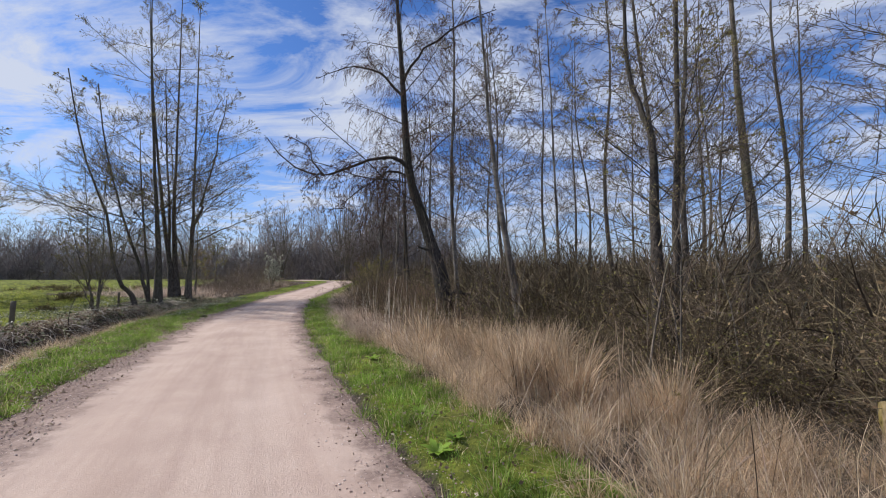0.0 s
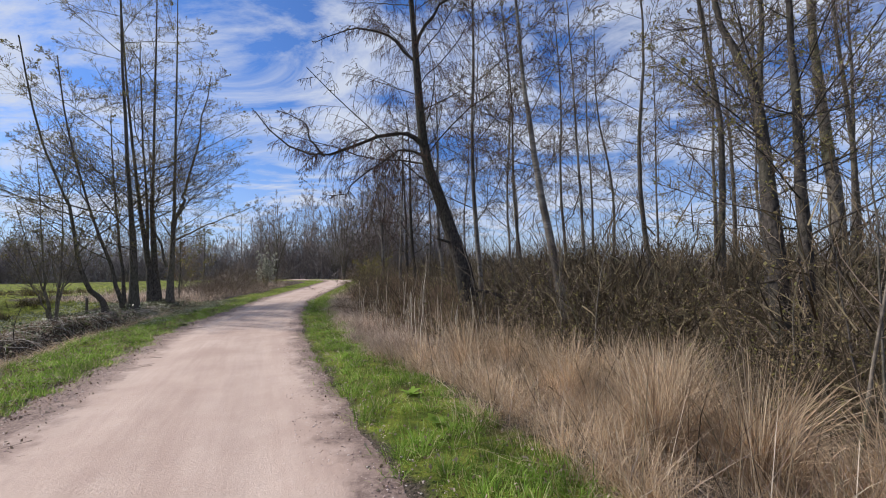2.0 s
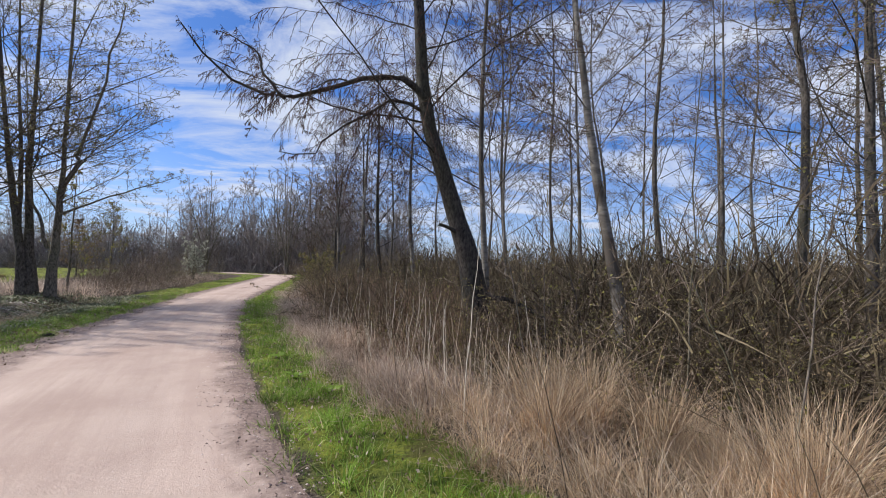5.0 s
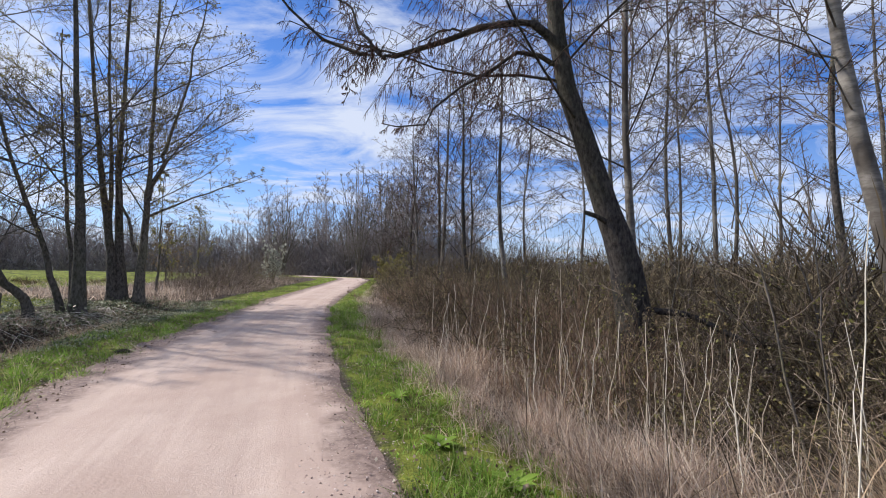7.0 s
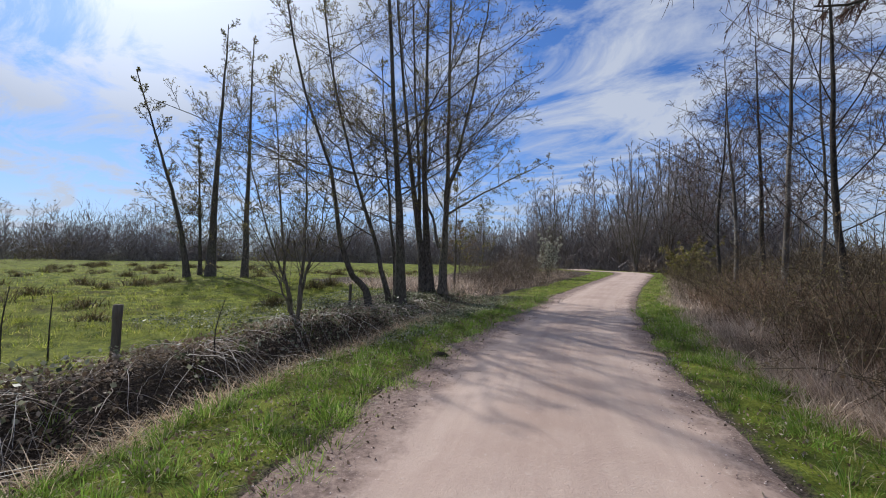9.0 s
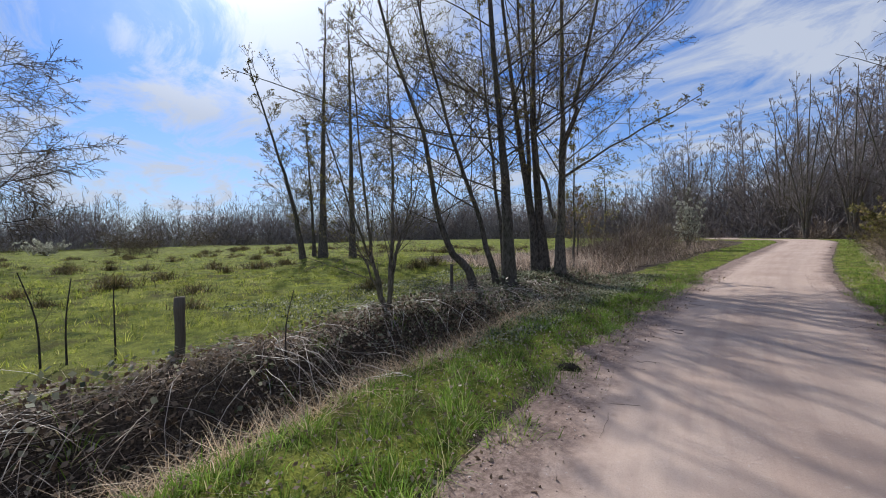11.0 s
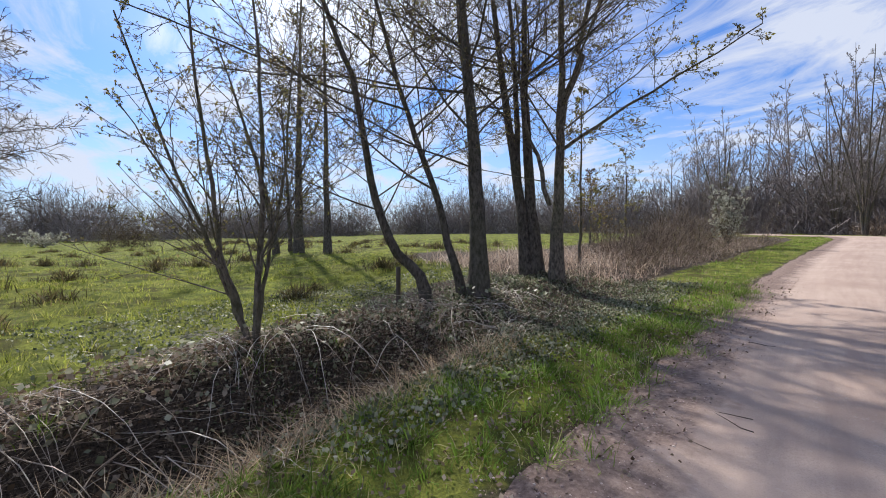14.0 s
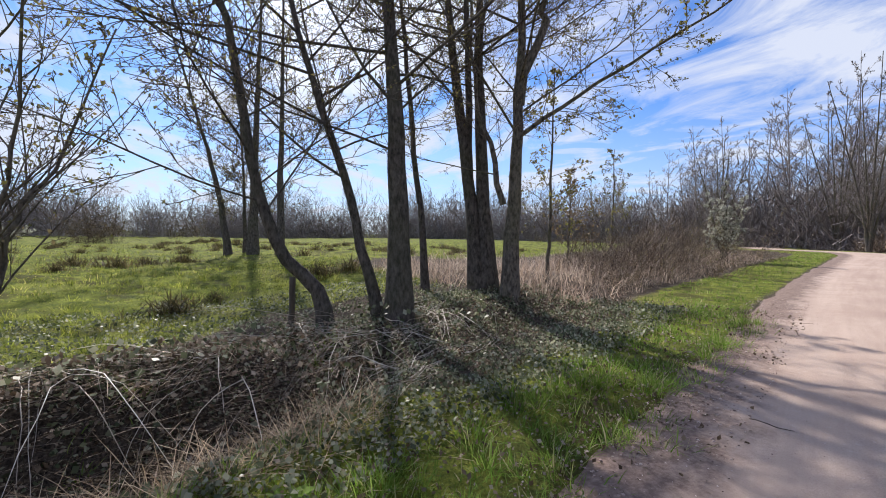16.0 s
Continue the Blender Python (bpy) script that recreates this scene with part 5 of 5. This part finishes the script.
def far_woods():
    rng = np.random.default_rng(40)
    kinds = []
    for v in range(6):
        line = smooth_line([(0, 0, 0), (rng.normal(0, 0.012), 0, 0.4), (rng.normal(0, 0.03), rng.normal(0, 0.03), 1.0)], 6)[None]
        rad = np.linspace(0.009, 0.0008, 6)[None]
        l1, r1, z1 = sprout(rng, line, rad, 22, (0.2, 0.97), 0.36, 52, 4, 0.55, 0.22, 0.6, 2.2, 0.0016)
        l2, r2, z2 = sprout(rng, l1, r1, 4, (0.15, 1.0), z1 * 0.5, 40, 3, 0.4, 0.25, 0.7, 1.5, 0.0013)
        v3, f3, _ = spikes(rng, l2, 6, z2 * 1.0, 55, 0.0022, (0.1, 1.0), 0.4)
        vs, fs, base = [], [], 0
        for a, b, sd in ((line, rad, 5), (l1, r1, 3), (l2, r2, 3)):
            vv, qq = tubes(a, b, sd)
            vs.append(vv)
            fs.append(qq + base)
            base += len(vv)
        kinds.append((np.concatenate(vs + [v3]), np.concatenate(fs), f3 + base))
    edge = smooth_line([(-95, -70), (-88, -30), (-84, 10), (-78, 36), (-60, 58), (-42, 66), (-28, 66), (-16, 61), (-6, 59), (6, 56), (22, 48), (34, 30), (38, 8), (34, -20)], 400)
    dirs = unit(np.gradient(edge, axis=0))
    out = np.stack([-dirs[:, 1], dirs[:, 0]], axis=1)
    vs, fs, ts, base = [], [], [], 0
    for k in range(220):
        i = int(rng.integers(0, 262)) if k < 205 else int(rng.integers(262, 400))
        p = edge[i] + out[i] * rng.uniform(0, 18)
        tall = np.interp(i, [0, 90, 140, 175, 205, 235, 260, 300, 400], [8.5, 9, 10, 13, 14.5, 16, 16, 9, 8])
        h = tall * rng.uniform(0.62, 1.12)
        a = rng.uniform(0, 6.28)
        v, q, t3 = kinds[k % 6]
        c, sn = math.cos(a), math.sin(a)
        wide = h * rng.uniform(0.8, 1.2)
        vs.append(np.stack([(v[:, 0] * c - v[:, 1] * sn) * wide + p[0], (v[:, 0] * sn + v[:, 1] * c) * wide + p[1], v[:, 2] * h + 0.5], axis=1))
        fs.append(q + base)
        ts.append(t3 + base)
        base += len(v)
    stuff("far_woods", mesh_from("far_woods", np.concatenate(vs), [np.concatenate(fs), np.concatenate(ts)], FARWOOD), "bare grey-brown trees along the edge of the far wood", "woods")
    # brushwood and undergrowth below them
    sets = []
    n = 16000
    i = rng.integers(0, 400, n)
    p = edge[i] + out[i] * rng.uniform(-3, 8, n)[:, None] + rng.normal(0, 0.6, (n, 2))
    size = rng.uniform(0.3, 1.7, n) * np.clip(0.78 + 0.4 * wave(p[:, 0], p[:, 1], 0.23, 1.0) + 0.35 * wave(p[:, 0], p[:, 1], 0.7, 2.0), 0.3, 1.35)
    sets.append(blades(rng, np.stack([p[:, 0], p[:, 1], np.full(n, 0.4)], axis=1), size, 0.07 * rng.uniform(0.4, 1.3, n), 0.34, 0.3, None, 2))
    for n, near, deep, w0, w1, h0, h1, per in ((190, -1, 6, 1.4, 3.4, 1.8, 4.0, 360), (340, 3, 18, 2.4, 5.0, 3.6, 7.6, 460)):
        i = rng.integers(0, 400, n)
        p = edge[i] + out[i] * rng.uniform(near, deep, n)[:, None]
        grow = np.interp(i, [0, 100, 190, 215, 255, 266, 400], [1.25, 1.25, 1.1, 1.0, 0.95, 0.5, 0.45])
        sets.append(twig_clouds(rng, np.stack([p[:, 0], p[:, 1], np.full(n, 0.4)], axis=1), rng.uniform(w0, w1, n), rng.uniform(h0, h1, n) * grow, per, 0.66, 0.085))
    stuff("far_undergrowth", blade_mesh("far_undergrowth", sets, FARWOOD), "dense brown undergrowth at the foot of the far wood", "undergrowth")
    n = 60
    i = rng.integers(225, 330, n)
    p = edge[i] + out[i] * rng.uniform(-5, -1, n)[:, None]
    stuff("bend_scrub", blade_mesh("bend_scrub", [twig_clouds(rng, on_ground(p[:, 0], p[:, 1]), rng.uniform(0.9, 2.0, n), rng.uniform(1.1, 2.3, n), 420, 0.42, 0.035)], BRUSH), "low reddish-brown scrub behind the bend of the path", "scrub")


far_woods()


# ---- small things along the way ----
def stick(x, y, h, rng):
    b = np.zeros(3)
    pts = smooth_line([(0, 0, -0.1), (rng.normal(0, 0.03), rng.normal(0, 0.03), h * 0.5), (rng.normal(0, 0.1), rng.normal(0, 0.1), h)], 7)[None]
    rad = np.linspace(0.013, 0.005, 7)[None]
    l2, r2, _ = sprout(rng, pts, rad, 6, (0.4, 1.0), 0.3, 45, 3, 0.3, 0.2, 0.6, 0.8, 0.003)
    ob = thing("dead_sapling", put(x, y), "thin dead sapling standing on the ditch bank", "sapling", "thin saplings on the bank")
    part("stem", tube_mesh("stem", [(pts, rad, 6)], DARKBARK), ob)
    tagged(part("twig_mass", tube_mesh("twig_mass", [(l2, r2, 3)], TWIG), ob), kind="stuff")


rng_small = np.random.default_rng(50)
for x, y, h in ((-12.4, 10.33, 1.1), (-12.44, 10.55, 1.0), (-12.4, 11.0, 0.9), (-11.32, 12.70, 0.95)):
    stick(x, y, h, rng_small)


def leaning_sapling(x, y, h, lean, r, rng, pale):
    a = rng.uniform(0, 6.28)
    dx, dy = math.cos(a) * lean * h, math.sin(a) * lean * h
    pts = smooth_line([(0, 0, -0.15), (dx * 0.25, dy * 0.25, h * 0.35), (dx * 0.6, dy * 0.6, h * 0.7), (dx, dy, h)], 9, rng, 0.018)[None]
    rad = np.linspace(r, r * 0.3, 9)[None]
    l2, r2, z2 = sprout(rng, pts, rad, 14, (0.3, 1.0), h * 0.3, 48, 4, 0.3, 0.25, 0.6, 0.8, 0.0035)
    v, f, _ = spikes(rng, l2, 5, z2 * 0.5, 48, 0.003, (0.2, 1.0), 0.2)
    ob = thing("thicket_sapling", put(x, y), "thin pale leaning sapling in the dark thicket" if pale else "thin dark leaning sapling in the thicket", "sapling", "saplings of the thicket")
    part("stem", tube_mesh("stem", [(pts, rad, 6)], GREYBARK if pale else ALDER), ob)
    tagged(part("twig_mass", twig_mesh("twig_mass", [(l2, r2, 3)], [(v, f)], TWIG), ob), kind="stuff")


for k in range(34):
    sx, sy = along_side(rng_small, 1, 3.6, 8.0, False, 2.5, 17)
    leaning_sapling(float(sx[0]), float(sy[0]), rng_small.uniform(2.2, 4.6), rng_small.uniform(0.05, 0.4), rng_small.uniform(0.009, 0.02), rng_small, k % 3 != 0)


def soil_clod(x, y, rng):
    n, m = 9, 14
    a = np.linspace(0, 2 * np.pi, m, endpoint=False)
    rows = []
    for j in range(n):
        f = j / (n - 1)
        r = 0.13 * math.cos(f * 1.5) * (1 + 0.18 * np.sin(a * 3 + f * 4) + rng.normal(0, 0.07, m))
        rows.append(np.stack([np.cos(a) * r * 1.25, np.sin(a) * r, np.full(m, -0.03 + 0.13 * math.sin(f * 1.5)) + rng.normal(0, 0.008, m)], axis=1))
    i = (np.arange(n - 1)[:, None] * m + np.arange(m)[None, :])
    k = (np.arange(n - 1)[:, None] * m + (np.arange(m)[None, :] + 1) % m)
    q = np.stack([i, k, k + m, i + m], axis=-1).reshape(-1, 4)
    peat, t, b = shader("black_peat", 0.95, 0.1)
    grain = noise_node(t, position(t), 60, 5, 0.7)
    t.links.new(mix_rgb(t, grain, (0.008, 0.007, 0.006), (0.045, 0.038, 0.032)), b.inputs["Base Color"])
    bump(t, b, grain, 0.9, 0.02)
    ob = new("soil_clod", mesh_from("soil_clod", np.concatenate(rows), [q, (np.arange(m) + (n - 1) * m)[None, :]], peat, True))
    ob.matrix_basis = Matrix.Translation(put(x, y))
    tagged(ob, "black clod of wet soil at the grassy path edge", "soil clod")


soil_clod(-8.40, 14.68, rng_small)


def fallen_twigs():
    rng = np.random.default_rng(52)
    n = 90
    x, y = along_side(rng, n, -0.7, 1.2, True, 6, 24)
    az, ln = rng.uniform(0, 6.28, n), rng.uniform(0.12, 0.55, n)
    f = np.linspace(-0.5, 0.5, 5)
    px = x[:, None] + np.cos(az)[:, None] * ln[:, None] * f + rng.normal(0, 0.012, (n, 5))
    py = y[:, None] + np.sin(az)[:, None] * ln[:, None] * f + rng.normal(0, 0.012, (n, 5))
    side, _ = offset(px.ravel(), py.ravel())
    z = height(px.ravel(), py.ravel()) + np.where(np.abs(side) < HALF, 0.052, 0.03)
    pts = np.stack([px, py, z.reshape(n, 5)], axis=2)
    stuff("fallen_twigs", tube_mesh("fallen_twigs", [(pts, np.linspace(1, 0.5, 5)[None, :] * rng.uniform(0.002, 0.005, (n, 1)), 4)], TWIG), "thin fallen twigs on the path's edge", "twigs")


fallen_twigs()


def stump():
    rng = np.random.default_rng(51)
    k, sides = 8, 14
    f = np.linspace(0, 1, k)
    v, q = tubes(np.stack([0.02 * f, 0.03 * f, -0.3 + 1.05 * f], axis=1)[None], (0.12 + 0.05 * np.exp(-f * 4))[None], sides)
    v += rng.normal(0, 0.008, v.shape)
    v[-sides:, 2] += rng.uniform(-0.07, 0.05, sides)
    me = mesh_from("tree_stump", v, [q, (np.arange(sides) + (k - 1) * sides)[None, :]], bark_material("mossy_stump", (0.06, 0.045, 0.035), (0.28, 0.21, 0.14), (0.24, 0.19, 0.03), 0.9))
    ob = new("tree_stump", me)
    ob.matrix_basis = Matrix.Translation(put(4.0, 3.72))
    tagged(ob, "broken tree stump with yellow moss in dry grass", "tree stump")


stump()


def herb(x, y, size, leaves, rng):
    vs, fs = [], []
    for j in range(leaves):
        a = j * 2.4 + rng.normal(0, 0.2)
        ln, w = size * rng.uniform(0.7, 1.2), size * rng.uniform(0.16, 0.26)
        up = rng.uniform(0.5, 1.2)
        d, sd = np.array([math.cos(a), math.sin(a), 0]), np.array([-math.sin(a), math.cos(a), 0])
        row = []
        for t, ww in ((0, 0.25), (0.3, 0.8), (0.65, 1.0), (1.0, 0.1)):
            c = d * ln * t + np.array([0, 0, ln * (up * t - 0.55 * up * t * t)])
            row += [c - sd * w * ww + np.array([0, 0, 0.15 * w]), c, c + sd * w * ww + np.array([0, 0, 0.15 * w])]
        o = len(vs) * 12
        vs.append(np.array(row))
        for r in range(3):
            for c in range(2):
                fs.append([o + r * 3 + c, o + r * 3 + c + 1, o + r * 3 + c + 4, o + r * 3 + c + 3])
    ob = thing("broadleaf_herb", put(x, y), "bright green broad-leaved herb on the grass verge", "herb", "herbs on the verge")
    one = np.array(fs[:6])
    for v in vs:
        part("leaf", mesh_from("leaf", v, [one], HERB), ob)


for x, y, size in ((-0.05, 3.5, 0.13), (0.1, 3.75, 0.10), (-0.25, 4.5, 0.12), (-1.2, 7.2, 0.13), (-2.6, 10.6, 0.15), (-3.1, 11.2, 0.14), (-3.6, 12.4, 0.12), (-0.9, 6.3, 0.12), (-9.9, 16.5, 0.11), (-10.4, 19.4, 0.12)):
    herb(x, y, size, 13, rng_small)


def leafy_bush(x, y, h, wide, material, label, name, rng, twig=TWIG, dense=900, size=0.09):
    stems = 20
    a = rng.uniform(0, 6.28, stems)
    tip = np.stack([np.cos(a) * wide * rng.uniform(0.3, 1, stems), np.sin(a) * wide * rng.uniform(0.3, 1, stems), h * rng.uniform(0.2, 1, stems)], axis=1)
    f = np.linspace(0, 1, 5)
    pts = tip[:, None, :] * np.stack([f ** 1.3, f ** 1.3, f], axis=1)[None] + rng.normal(0, 0.05, (stems, 5, 3))
    pts[:, 0] = np.array([0, 0, -0.1])
    rad = np.broadcast_to(np.linspace(0.03, 0.01, 5), (stems, 5)) * h / 3
    l2, r2, z2 = sprout(rng, pts, rad, 8, (0.2, 1.0), h * 0.4, 50, 4, 0.2, 0.3, 0.6, 0.8, 0.006)
    v, fc, l3 = spikes(rng, l2, 6, z2 * 0.5, 50, 0.006, (0.1, 1.0), 0.1)
    ob = thing(name, put(x, y), label, "bush")
    tagged(part("branchwork", twig_mesh("branchwork", [(pts, rad, 4), (l2, r2, 3)], [(v, fc)], twig), ob), kind="stuff")
    vv, qq = flecks(rng, l3, max(1, dense // 200), size)
    tagged(part("leaf_mass", mesh_from("leaf_mass", vv, [qq], material), ob), kind="stuff")


leafy_bush(-7.2, 42.0, 3.0, 2.4, BUD, "bush with fresh green leaves beside the path bend", "leafy_bush", rng_small, dense=700)
leafy_bush(-61, 7.4, 1.9, 3.0, BLOSSOM, "blackthorn bush in white blossom beyond the meadow", "blossom_bush", rng_small, dense=400, size=0.10)
